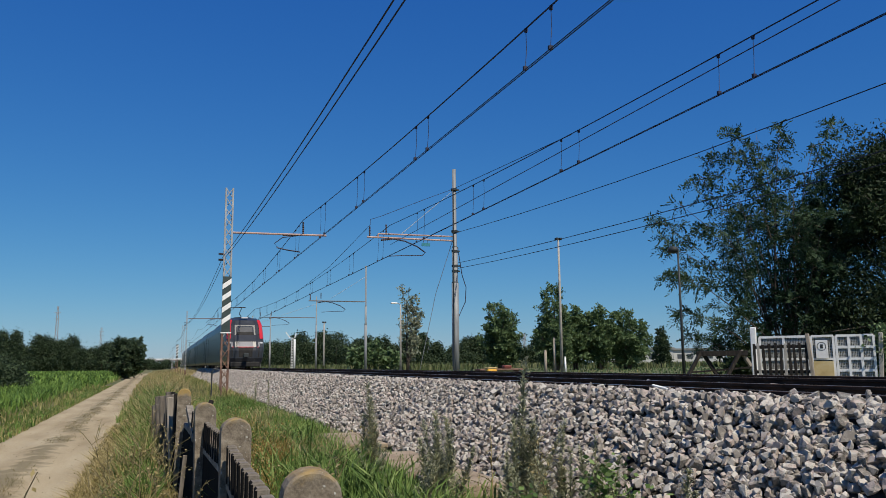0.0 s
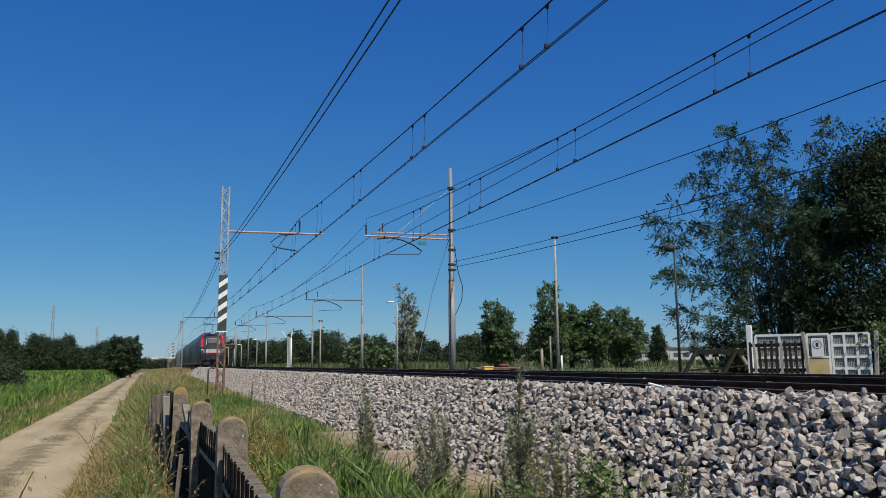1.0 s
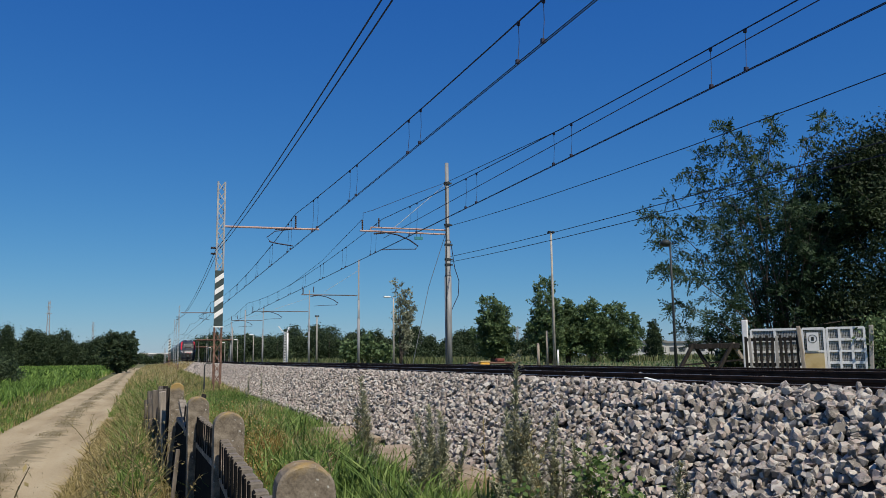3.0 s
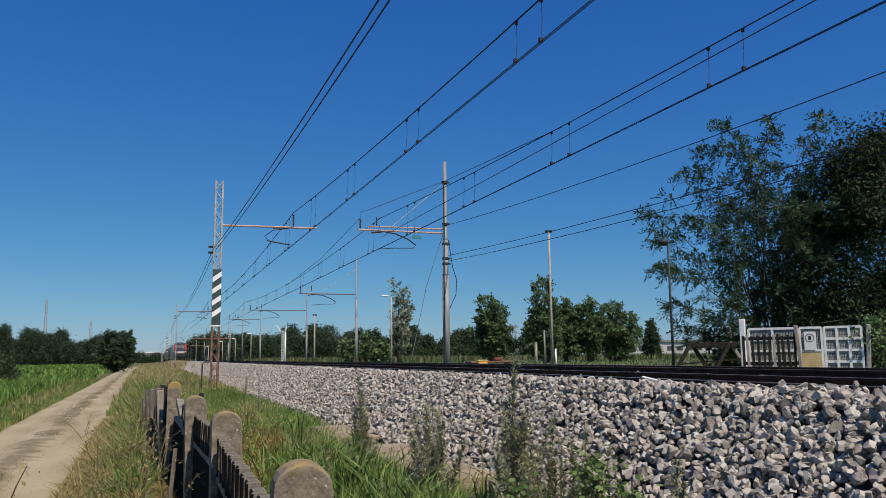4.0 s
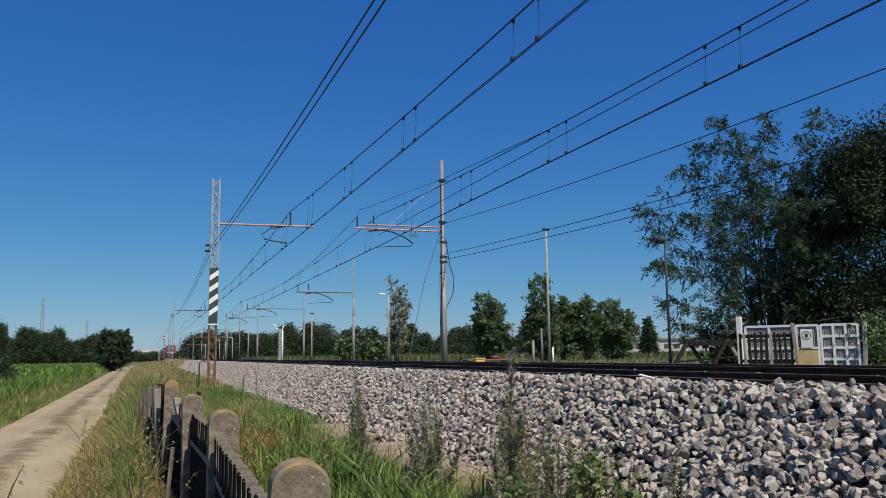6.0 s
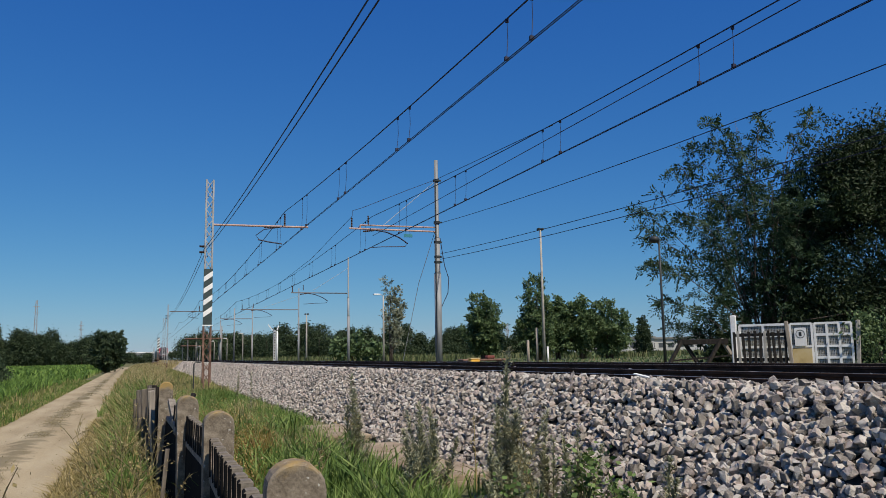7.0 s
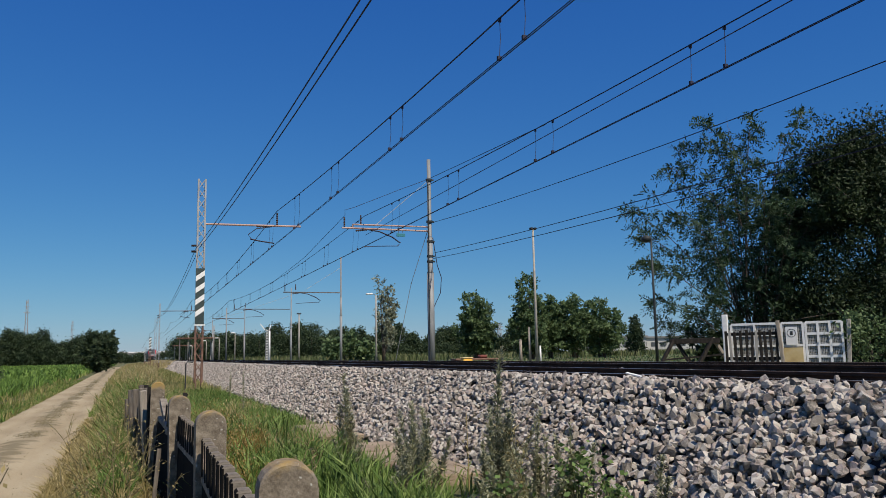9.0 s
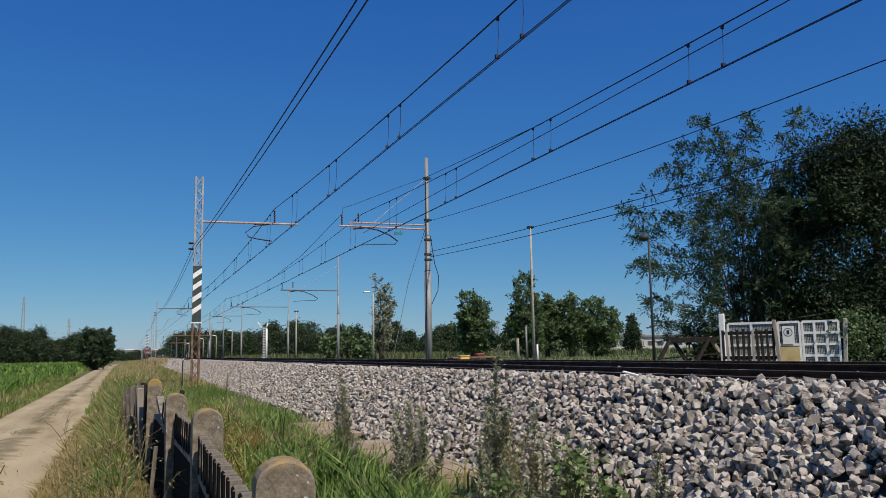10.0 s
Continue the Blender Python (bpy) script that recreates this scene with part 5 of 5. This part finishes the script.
spray_tree("thin_tree", "slender half-bare pale poplar", (22.7, 75, -0.44), [(0.1, 0, 8.2), (-0.4, 0.2, 8.0), (0.7, 0, 7.4), (0.9, -0.2, 6.4), (1.2, 0.1, 5.4), (0.9, 0.2, 4.2), (-0.3, 0, 6.6), (0.5, -0.3, 5.0), (1.1, 0, 3.2)], M_LEAF_PALE, 0.07, sides=13, side_len=0.95, sprays=7, rachis=0.4, pairs=3, leaf=0.16, aspect=0.75, droop=0.1, k0=0.25, base=0.08, rise=1.2)
tree("shrub", "broad-leaved green shrub beside the mast", (18.5, 74, -0.44), [(-1.0, 0, 1.2, 1.2, 0.9, 1.2), (0.6, 0, 1.6, 1.2, 0.9, 1.3), (2.2, 0, 1.1, 1.2, 0.9, 1.0)], M_LEAF_MID, 1.4, 0.05, per_lobe=60, leaves=9, spread=0.2, leaf=0.42, limbs=8, category="shrub")
spray_tree("path_tree", "round dark leafy tree beside the dirt track", (-4.3, 110, -1.2), crown_ends(5.0, 2.5, 22, 0.28, 0.0), M_LEAF_DARK, 0.09, **{**FAR_TREE, "sides": 16, "leaf": 0.26})
tree("shrub", "dark bramble shrub at the field's edge", (-9.2, 50, -1.2), [(0, 0, 1.2, 1.5, 1.5, 1.15), (-1.6, 0.6, 1.9, 1.9, 1.5, 1.5), (1.3, -0.4, 0.8, 0.9, 1.0, 0.8), (-0.6, 0, 2.4, 0.8, 0.8, 0.6, 0.4)], M_LEAF_DARK, 1.6, 0.05, per_lobe=300, leaves=18, spread=0.2, leaf=0.14, limbs=10, category="shrub")


def tree_belt(name, label, at, turn, lobes, material, per_lobe, leaf, spread, leaves=10):
    th = thing(name, label, "tree belt", at, turn, kind="stuff")
    pts, cen = clumps(lobes, per_lobe, leaves, spread, 0.7)
    pts = pts[pts[:, 2] > 0]
    V, F = leaf_cloud(pts, rng.uniform(0.6, 1.3, len(pts)) * leaf, 0.7)
    raw("crowns", V, F, material, th)
    bm = B()
    for lx, ly, lz, rx, ry, rz in lobes[::2]:
        tube(bm, [(lx, ly, 0), (lx + 0.1, ly, lz + rz * 0.4)], [0.2, 0.06], 6)
    part("trunks", bm, M_BARK, th)


tree_belt("tree_belt", "distant dark belt of mixed trees", (53, 190, -0.5), 0, lobes_row(30, 84, 7.6, 0.2, 1.0, 3) + lobes_row(20, 82, 4.0, 0, 1.0, 4), M_LEAF_DARK, 200, 0.42, 0.45)
tree_belt("tree_belt", "distant dark wood behind the platforms", (24, 262, -0.5), 0, [(-10, 0, 4.2, 5, 3, 3.8), (-6, 0, 5.2, 4, 3, 4.2), (-1, 0, 4.6, 5, 3, 4.3), (4, 0, 4.8, 5, 3, 4.0), (9, 0, 4.2, 5, 3, 4.2), (14, 0, 4.2, 5, 3, 3.6), (20, 0, 4, 6, 3, 3.6)], M_LEAF_DARK, 480, 0.42, 0.5)
tree_belt("tree_belt", "distant dark belt of trees beyond the field", (-36, 262, -1.2), 0, lobes_row(17, 54, 11.0, 0.2, 1.1, 9) + lobes_row(14, 54, 6.6, 0, 1.1, 10) + lobes_row(21, 54, 8.4, 0.2, 1.1, 33), M_LEAF_DARK, 220, 0.45, 0.55)
tree_belt("tree_belt", "distant belt of taller trees", (37, 176, -0.5), 0, [(-0.5, 0, 4.5, 3.2, 2, 3.6), (6.8, 0, 4.2, 2.6, 2, 3.0), (-12, 0, 3.2, 4, 2, 2.9)], M_LEAF_DARK, 380, 0.34, 0.4)


tree_belt("tree_belt", "low distant scrub under the bridge", (-6, 372, -1.2), 0, lobes_row(9, 40, 4.2, 0.0, 1.0, 21), M_LEAF_DARK, 120, 0.5, 0.5)


# ---- crop, verge and weeds ----
def spots(n, fx, fy):
    x, y = fx(n), fy(n)
    return np.stack([x, y, np.array([ground_z(a, b) for a, b in zip(x, y)])], 1)


def build_grass():
    U = rng.uniform
    # crop field beyond the track
    y = U(14, 60, 12000) ** 1.0
    x = np.array([path_mid(v) for v in y]) - 2.3 - np.abs(rng.normal(0, 4.0, len(y)))
    pts = np.stack([x, y, np.full(len(y), -1.2)], 1)
    blades("crop_field", pts, U(0.3, 0.75, len(y)), U(0.04, 0.08, len(y)), M_CROP, "green leafy crop in the field", "crop", lean=0.9)
    y = U(60, 250, 12000)
    x = np.array([path_mid(v) for v in y]) - 1.6 - U(0, 1, len(y)) * y * 0.22
    blades("crop_field", np.stack([x, y, np.full(len(y), -1.2)], 1), U(0.4, 0.8, len(y)), U(0.15, 0.3, len(y)), M_CROP, "green crop further down the field", "crop", lean=0.8)
    y = U(14, 120, 3000)
    x = np.array([path_mid(v) for v in y]) - 1.5 - np.abs(rng.normal(0, 0.06, len(y))) * y
    blades("field_weeds", np.stack([x, y, np.full(len(y), -1.2)], 1), U(0.2, 0.45, len(y)), U(0.03, 0.06, len(y)), M_MIXGRASS, "half-dry weeds among the field crop", lean=0.9)
    # dry strip between field and track
    for m, n, hh, lb in ((M_MIXGRASS, 12000, 0.16, "short half-dry grass along the field"), (M_CROP, 5000, 0.2, "low green weeds along the field")):
        y = 8 + 60 * U(0, 1, n) ** 1.4
        x = np.array([path_mid(v) for v in y]) - 0.98 - np.abs(rng.normal(0, 0.7, n))
        grow = np.array([noise.noise((a * 0.9, b * 0.3, 17)) for a, b in zip(x, y)])
        blades("field_edge_grass", np.stack([x, y, np.full(n, -1.24)], 1), U(0.3, 1, n) * hh * np.clip(1 + 1.6 * grow, 0.3, 2.2), U(0.012, 0.035, n), m, lb, lean=1.0)
    # tufts on the middle of the track
    y = 7 + 60 * U(0, 1, 9000) ** 1.8
    keep = np.array([noise.noise((0.3, v * 0.45, 4)) for v in y]) + rng.normal(0, 0.12, len(y)) > -0.08
    y = y[keep]
    wide = np.array([0.09 + 0.16 * abs(noise.noise((2.3, v * 0.8, 4))) for v in y])
    x = np.array([path_mid(v) for v in y]) + 0.05 + rng.normal(0, 1, len(y)) * wide
    blades("track_grass", np.stack([x, y, np.full(len(y), -1.225)], 1), U(0.012, 0.05, len(y)), U(0.004, 0.011, len(y)), M_TUFT, "parched tufts on the middle of the track", lean=1.6)
    y = U(7, 30, 260)
    x = np.array([path_mid(v) for v in y]) + U(-0.9, 0.9, len(y))
    blades("track_litter", np.stack([x, y, np.full(len(y), -1.24)], 1), U(0.008, 0.03, len(y)), U(0.006, 0.016, len(y)), M_TUFT, "dry scraps on the track", lean=2.0)
    # verge between track and fence, in uneven patches
    y = 1.6 + 29 * U(0, 1, 46000) ** 1.1
    mid = np.array([path_mid(v) for v in y])
    t = U(0, 1, len(y)) ** 0.75
    near = mid + np.interp(y, [4, 9], [1.45, 1.1])
    x = near + (np.interp(y, [2, 5, 8, 12, 16], [-0.22, -0.12, -0.02, -0.05, 0.2]) - near) * t
    patch = np.array([noise.noise((a * 1.3, b * 0.8, 2)) for a, b in zip(x, y)])
    h = U(0.12, 0.42, len(y)) * (0.3 + 0.8 * t) * np.interp(y, [4, 9, 14, 18], [0.8, 0.85, 1.2, 1.7]) * np.clip(1 + 1.5 * patch, 0.3, 1.8)
    p = np.stack([x, y, np.interp(t, [0, 0.4, 1], [-1.27, -1.2, -1.13])], 1)
    tone = np.array([noise.noise((a * 0.9 + 7, b * 0.5, 5)) for a, b in zip(x, y)]) + rng.normal(0, 0.3, len(y)) + 0.6 * (0.5 - t) + np.interp(y, [3, 7, 11], [0.18, 0.1, 0])
    s = tone > 0.05
    g = tone < -0.2
    m = ~(s | g)
    blades("verge_grass", p[s], h[s], U(0.008, 0.02, s.sum()), M_STRAW, "tall dry straw-coloured grass along the fence", lean=0.8)
    blades("verge_grass", p[g], h[g], U(0.01, 0.03, g.sum()), M_GRASS, "tall green grass along the fence", lean=0.8)
    blades("verge_grass", p[m], h[m], U(0.008, 0.022, m.sum()), M_MIXGRASS, "half-dry tangled grass along the fence", lean=1.0)
    y = 3 + 18 * U(0, 1, 16000) ** 1.1
    mid = np.array([path_mid(v) for v in y])
    near = mid + np.interp(y, [4, 9], [1.35, 1.0])
    x = near + (0.35 - near) * U(0, 1, len(y)) ** 1.6
    blades("verge_litter", np.stack([x, y, np.interp(x - mid, [0.9, 1.4, 2.2], [-1.26, -1.19, -1.12])], 1), U(0.06, 0.22, len(y)), U(0.008, 0.02, len(y)), M_STRAW, "matted dead straw on the verge", lean=1.8)
    y = 22 + 240 * U(0, 1, 15000) ** 1.8
    mid = np.array([path_mid(v) for v in y])
    t = U(0, 1, len(y))
    x = mid + 1.0 + t * (np.interp(y, [22, 40, 90, 120], [0.7, 1.0, 2.2, 3.6]) - mid - 1.0)
    tone = np.array([noise.noise((a * 0.8, b * 0.12, 41)) for a, b in zip(x, y)]) + rng.normal(0, 0.25, len(y))
    h = U(0.25, 0.8, len(y)) * (0.5 + 0.6 * t) * np.clip(1 + 1.2 * tone, 0.4, 1.6)
    p = np.stack([x, y, np.full(len(y), -1.15)], 1)
    for m, k, lb in ((M_STRAW, tone > 0.12, "tall dry grass further along the fence"), (M_MIXGRASS, (tone > -0.12) & (tone <= 0.12), "half-dry grass further along the fence"), (M_GRASS, tone <= -0.12, "green grass further along the fence")):
        blades("verge_grass", p[k], h[k], U(0.018, 0.04, k.sum()), m, lb, lean=0.8)
    y = U(28, 95, 6000)
    x = U(0.9, 3.0, len(y))
    blades("strip_grass", np.stack([x, y, np.interp(x, PROFILE_X, PROFILE_Z)], 1), U(0.1, 0.36, len(y)), U(0.02, 0.04, len(y)), M_MIXGRASS, "low mixed grass at the foot of the ballast", lean=0.9)
    y = U(95, 230, 7000)
    x = U(2.6, 4.2, len(y))
    blades("trackside_scrub", np.stack([x, y, np.interp(x, BED_X, BED_Z) - 0.05], 1), U(0.2, 0.6, len(y)) * np.interp(x, [2.6, 4.3], [1.4, 0.6]), U(0.03, 0.07, len(y)), M_STRAW, "dry brown scrub along the ballast", lean=0.9)
    # strip between fence and ballast
    y = 2.4 + 26 * U(0, 1, 26000) ** 1.5
    x = U(0.5, 2.85, len(y))
    patch = np.array([noise.noise((a * 1.1, b * 0.7, 12)) for a, b in zip(x, y)])
    h = U(0.14, 0.46, len(y)) * np.interp(x, [0.5, 1.2, 2.85], [0.95, 1.15, 0.6]) * np.interp(y, [2.4, 5, 9, 14, 28], [0.9, 1.1, 1.15, 0.95, 0.8]) * (1 + 0.7 * patch)
    p = np.stack([x, y, np.interp(x, PROFILE_X, PROFILE_Z)], 1)
    dry = np.array([noise.noise((a * 0.8, b * 0.35, 8)) for a, b in zip(x, y)]) + rng.normal(0, 0.15, len(y)) + np.interp(y, [3, 8, 20], [-0.15, 0.0, 0.1]) > 0.42
    bare = (x > 2.15) & (y < 14) & (rng.random(len(y)) < 0.82)
    gr = ~dry & ~bare
    dr = dry & ~bare
    blades("strip_grass", p[gr], h[gr], U(0.008, 0.024, gr.sum()), M_GRASS, "lush green grass between fence and ballast", lean=0.8)
    blades("strip_grass", p[dr], h[dr], U(0.006, 0.014, dr.sum()), M_STRAW, "dry yellow grass between fence and ballast", lean=0.8)
    y = U(3.6, 11, 2600)
    x = 0.75 + 1.1 * U(0, 1, len(y))
    keep = np.array([noise.noise((a * 1.4, b * 0.6, 21)) for a, b in zip(x, y)]) > 0.0
    x, y = x[keep], y[keep]
    blades("reed_grass", np.stack([x, y, np.interp(x, PROFILE_X, PROFILE_Z)], 1), U(0.3, 0.62, len(y)) * np.interp(y, [3.6, 6, 11], [0.8, 1, 1.2]), U(0.016, 0.034, len(y)), M_GRASS, "broad-bladed lush green grass by the fence", lean=0.9)
    # meadow beyond the tracks
    for m, n, lb in ((M_MIXGRASS, 700, "half-dry meadow grass beyond the tracks"), (M_LEAF_MID, 12000, "short green meadow grass beyond the tracks")):
        y = U(14, 130, n)
        x = 13.2 + (y * 0.9) * U(0, 1, len(y))
        blades("meadow_grass", np.stack([x, y, np.full(len(y), -0.46)], 1), U(0.1, 0.3, len(y)), U(0.04, 0.12, len(y)), m, lb)
    # taller unmown grass before the far trees
    y = U(75, 150, 16000)
    x = 12.5 + (y * 0.85) * U(0, 1, len(y))
    keep = np.array([noise.noise((a * 0.05, b * 0.03, 31)) for a, b in zip(x, y)]) > -0.25
    x, y = x[keep], y[keep]
    blades("tall_meadow_grass", np.stack([x, y, np.full(len(y), -0.46)], 1), U(0.6, 1.1, len(y)), U(0.1, 0.2, len(y)), M_MEADOW, "tall half-dry meadow grass before the far trees", lean=0.5)
    # behind the camera
    y = U(-9, 2.4, 7000)
    x = U(-0.9, 2.9, len(y))
    keep = (abs(x) > 0.3) | (abs(y) > 0.5)
    x, y = x[keep], y[keep]
    blades("strip_grass", np.stack([x, y, np.interp(x, PROFILE_X, PROFILE_Z) - 0.02], 1), U(0.1, 0.4, len(y)), U(0.008, 0.02, len(y)), M_GRASS, "green grass behind the viewpoint", lean=0.8)


build_grass()


def ochre_weed(x, y, h, n):
    """A low tangle of thin stalks with small ochre heads."""
    th = thing("ochre_weed", "low weed tangle with small ochre flower heads", "weed", (x, y, float(np.interp(x, PROFILE_X, PROFILE_Z))), group="ochre weeds by the fence")
    p = np.stack([rng.normal(0, 0.11, n), rng.normal(0, 0.16, n), np.zeros(n)], 1)
    blades("tuft", p, rng.uniform(0.5, 1, n) * h, 0.009, M_OCHRE, "", parent=th, lean=0.6)
    q = np.stack([rng.normal(0, 0.14, n), rng.normal(0, 0.19, n), h * rng.uniform(0.35, 1.0, n)], 1)
    V, F = leaf_cloud(q, rng.uniform(0.01, 0.026, n), 0.8)
    tagged(raw("blossom", V, F, M_BUD, th), kind="stuff")


for x, y, h in ((0.75, 4.3, 0.42), (0.95, 5.0, 0.4), (0.8, 3.6, 0.36), (0.75, 7.4, 0.62), (1.0, 8.2, 0.6), (1.2, 9.4, 0.66), (0.8, 10.6, 0.68), (0.7, 3.0, 0.3), (1.1, 12.5, 0.7), (0.6, 14, 0.75), (0.68, 3.9, 0.4), (0.82, 4.0, 0.44), (0.7, 4.5, 0.4), (0.9, 3.3, 0.36), (0.66, 6.9, 0.55), (0.8, 9.2, 0.66)):
    ochre_weed(x, y, h, 420)


def fleabane(x, y, h, spread, n, base=None, label="tall grey-green fleabane weed with narrow leaves", lean=(0, 0), stems=1):
    """An upright stalk set all round with narrow leaves, thinning towards the top."""
    zb = base if base is not None else float(max(np.interp(x, PROFILE_X, PROFILE_Z), bed_z(x) if x > 2.95 else -9))
    th = thing("fleabane_weed", label, "weed", (x, y, zb), group="fleabane weeds by the ballast")
    for s in range(stems):
        a0 = rng.uniform(0, math.tau)
        out = 0 if s == 0 else spread * rng.uniform(0.8, 2.2)
        hh = h * (1 if s == 0 else rng.uniform(0.55, 0.98))
        lx, ly = lean[0] + rng.normal(0, 0.04), lean[1] + rng.normal(0, 0.04)
        top = lambda k: np.array([out * math.cos(a0) * k ** 0.8 + lx * k * k, out * math.sin(a0) * k ** 0.8 + ly * k * k, hh * k])
        stem = part("stem", tube(B(), [top(k) for k in (0, 0.35, 0.7, 1)], [0.006, 0.005, 0.0035, 0.002], 5), M_STEM, th)
        m = int(n * 1.35)
        k = rng.uniform(0.1, 1.02, m) ** 0.8
        a = rng.uniform(0, math.tau, m)
        ln = spread * rng.uniform(0.4, 1.05, m) * (1.1 - 0.65 * k)
        p = np.array([top(q) for q in k])
        d = np.stack([np.cos(a), np.sin(a), rng.uniform(0.1, 1.6, m)], 1)
        d /= np.linalg.norm(d, axis=1)[:, None]
        sd = np.stack([-np.sin(a), np.cos(a), np.zeros(m)], 1) * (0.0055 + 0.028 * ln)[:, None]
        e = p + d * ln[:, None]
        e[:, 2] -= ln * rng.uniform(0, 0.4, m)
        c = (p + e) / 2 + [0, 0, 0.012]
        V = np.stack([p, c - sd, e, c + sd], 1).reshape(-1, 3)
        i = np.arange(m) * 4
        tagged(raw("foliage", V, np.stack([i, i + 1, i + 2, i + 3], 1), M_WEED, stem), kind="stuff")


def dry_stalk(x, y, z, h, seed, material=None):
    """A dead branching stem with a few curled leaves."""
    q = random.Random(seed)
    th = thing("dry_weed_stalk", "dead brown branching weed stalk by the fence", "weed", (x, y, z), group="dead stalks by the fence")
    lx, ly = q.uniform(-0.3, 0.2), q.uniform(-0.2, 0.2)
    line = [(lx * k * k, ly * k * k, h * k) for k in (0, 0.3, 0.6, 0.85, 1)]
    st = part("stem", tube(B(), line, [0.006, 0.005, 0.004, 0.003, 0.002], 5), M_STRAW if q.random() < 0.5 else M_TUFT, th)
    tips = []
    for i in range(9):
        k = q.uniform(0.3, 0.98)
        a = q.uniform(0, math.tau)
        b = Vector((lx * k * k, ly * k * k, h * k))
        e = b + Vector((math.cos(a), math.sin(a), q.uniform(0.4, 1.2))).normalized() * h * q.uniform(0.12, 0.3)
        part("twig", tube(B(), [b, b.lerp(e, 0.5) + Vector((0, 0, 0.01)), e], [0.003, 0.0025, 0.0015], 4), M_TUFT, st)
        tips += [b.lerp(e, u) for u in (0.4, 0.6, 0.75, 0.9, 1.0)]
    V, F = leaf_cloud(np.array(tips) + rng.normal(0, 0.012, (len(tips), 3)), rng.uniform(0.015, 0.04, len(tips)), 0.4)
    tagged(raw("husk", V, F, material or M_STRAW, st), kind="stuff")


for i in range(34):
    yy = 2.9 + 9 * (i / 34) ** 1.3
    dry_stalk(float(np.interp(yy, [2, 7, 12], [0.1, 0.18, 0.2])) - rng.uniform(0, 0.5), yy, -1.17, rng.uniform(0.45, 0.95), i)
for i, (x, y, h) in enumerate(((-0.42, 8.6, 0.75), (-0.5, 9.4, 0.6), (-0.3, 7.6, 0.6), (0.9, 4.9, 0.7), (1.3, 6.8, 0.7), (1.9, 8.2, 0.6), (2.35, 5.6, 0.8), (2.5, 4.9, 0.75), (3.0, 6.0, 0.6), (2.7, 5.3, 0.7))):
    dry_stalk(x, y, -1.2 if x < 0 else -1.02, h, 100 + i)


fleabane(2.24, 8.85, 0.98, 0.19, 220, stems=4)
fleabane(2.08, 6.1, 0.82, 0.16, 170, stems=5)
fleabane(2.25, 6.3, 0.78, 0.16, 150, stems=4)
fleabane(2.4, 6.6, 0.74, 0.16, 150, stems=3)
fleabane(2.62, 5.7, 1.22, 0.2, 330, stems=2)
fleabane(2.5, 5.5, 0.8, 0.16, 160, stems=6)
fleabane(2.72, 6.0, 0.72, 0.16, 150, stems=5)
fleabane(2.9, 5.6, 0.66, 0.14, 130, stems=5)
fleabane(2.98, 5.2, 0.66, 0.14, 120, stems=4)
fleabane(2.55, 5.0, 0.55, 0.14, 120, stems=5)
fleabane(2.75, 5.15, 0.6, 0.14, 120, stems=4)
fleabane(3.2, 4.45, 0.42, 0.13, 130, stems=2)
fleabane(1.9, 7.2, 0.5, 0.14, 110, stems=3)
fleabane(2.05, 16.5, 0.95, 0.12, 120)
fleabane(2.6, 24, 0.8, 0.14, 120, stems=2)
fleabane(1.85, 5.8, 0.5, 0.12, 110, stems=4)
fleabane(2.3, 5.0, 0.5, 0.12, 110, stems=4)


def broadleaf(x, y, h, r, n):
    th = thing("broadleaf_weed", "bushy bright green broad-leaved weed", "weed", (x, y, -0.95), group="broad-leaved weeds by the ballast")
    pts, cen = clumps([(0, 0, h * 0.55, r, r, h * 0.45)], n + 6, 6, 0.05, 0.4)
    V, F = leaf_cloud(pts, rng.uniform(0.032, 0.068, len(pts)), 0.62, flat=0.3)
    tagged(raw("foliage", V, F, M_BROAD, th), kind="stuff")
    for c in cen[:12]:
        part("stalk", tube(B(), [(0, 0, 0), (c[0] * 0.5, c[1] * 0.5, c[2] * 0.6), tuple(c)], [0.008, 0.006, 0.003], 5), M_STEM, th)


broadleaf(2.93, 5.0, 0.6, 0.17, 44)
broadleaf(3.06, 4.8, 0.36, 0.13, 20)
broadleaf(2.35, 4.9, 0.4, 0.22, 20)


# ---- the nearest ballast stones, one by one ----
def near_stones():
    th = bpy.data.objects["ballast_bed"]
    pts = slope_points(3.2, 4.7, 110, 3.15, 4.45, 0.035)[:300]
    _, q = rot_many(len(pts), rng)
    for i, p in enumerate(pts):
        ob = new("stone", STONE_MESHES[int(rng.integers(0, 20))])
        ob.parent = th
        ob.rotation_mode = "QUATERNION"
        ob.location, ob.rotation_quaternion = p, q[i]
        s = float(rng.uniform(0.04, 0.078))
        ob.scale = (s, s, s)


near_stones()


# ---- what moves: the train draws away and slows for the station ----
def motions():
    walk(TRAIN, [(t, pose(T1, y, 0)) for t, y in ((0, 59.4), (0.5, 76), (1, 92), (1.5, 107.5), (2, 123), (2.5, 137.5), (4, 182), (5, 208), (5.5, 220), (7, 256), (8, 280), (10, 326))])


motions()
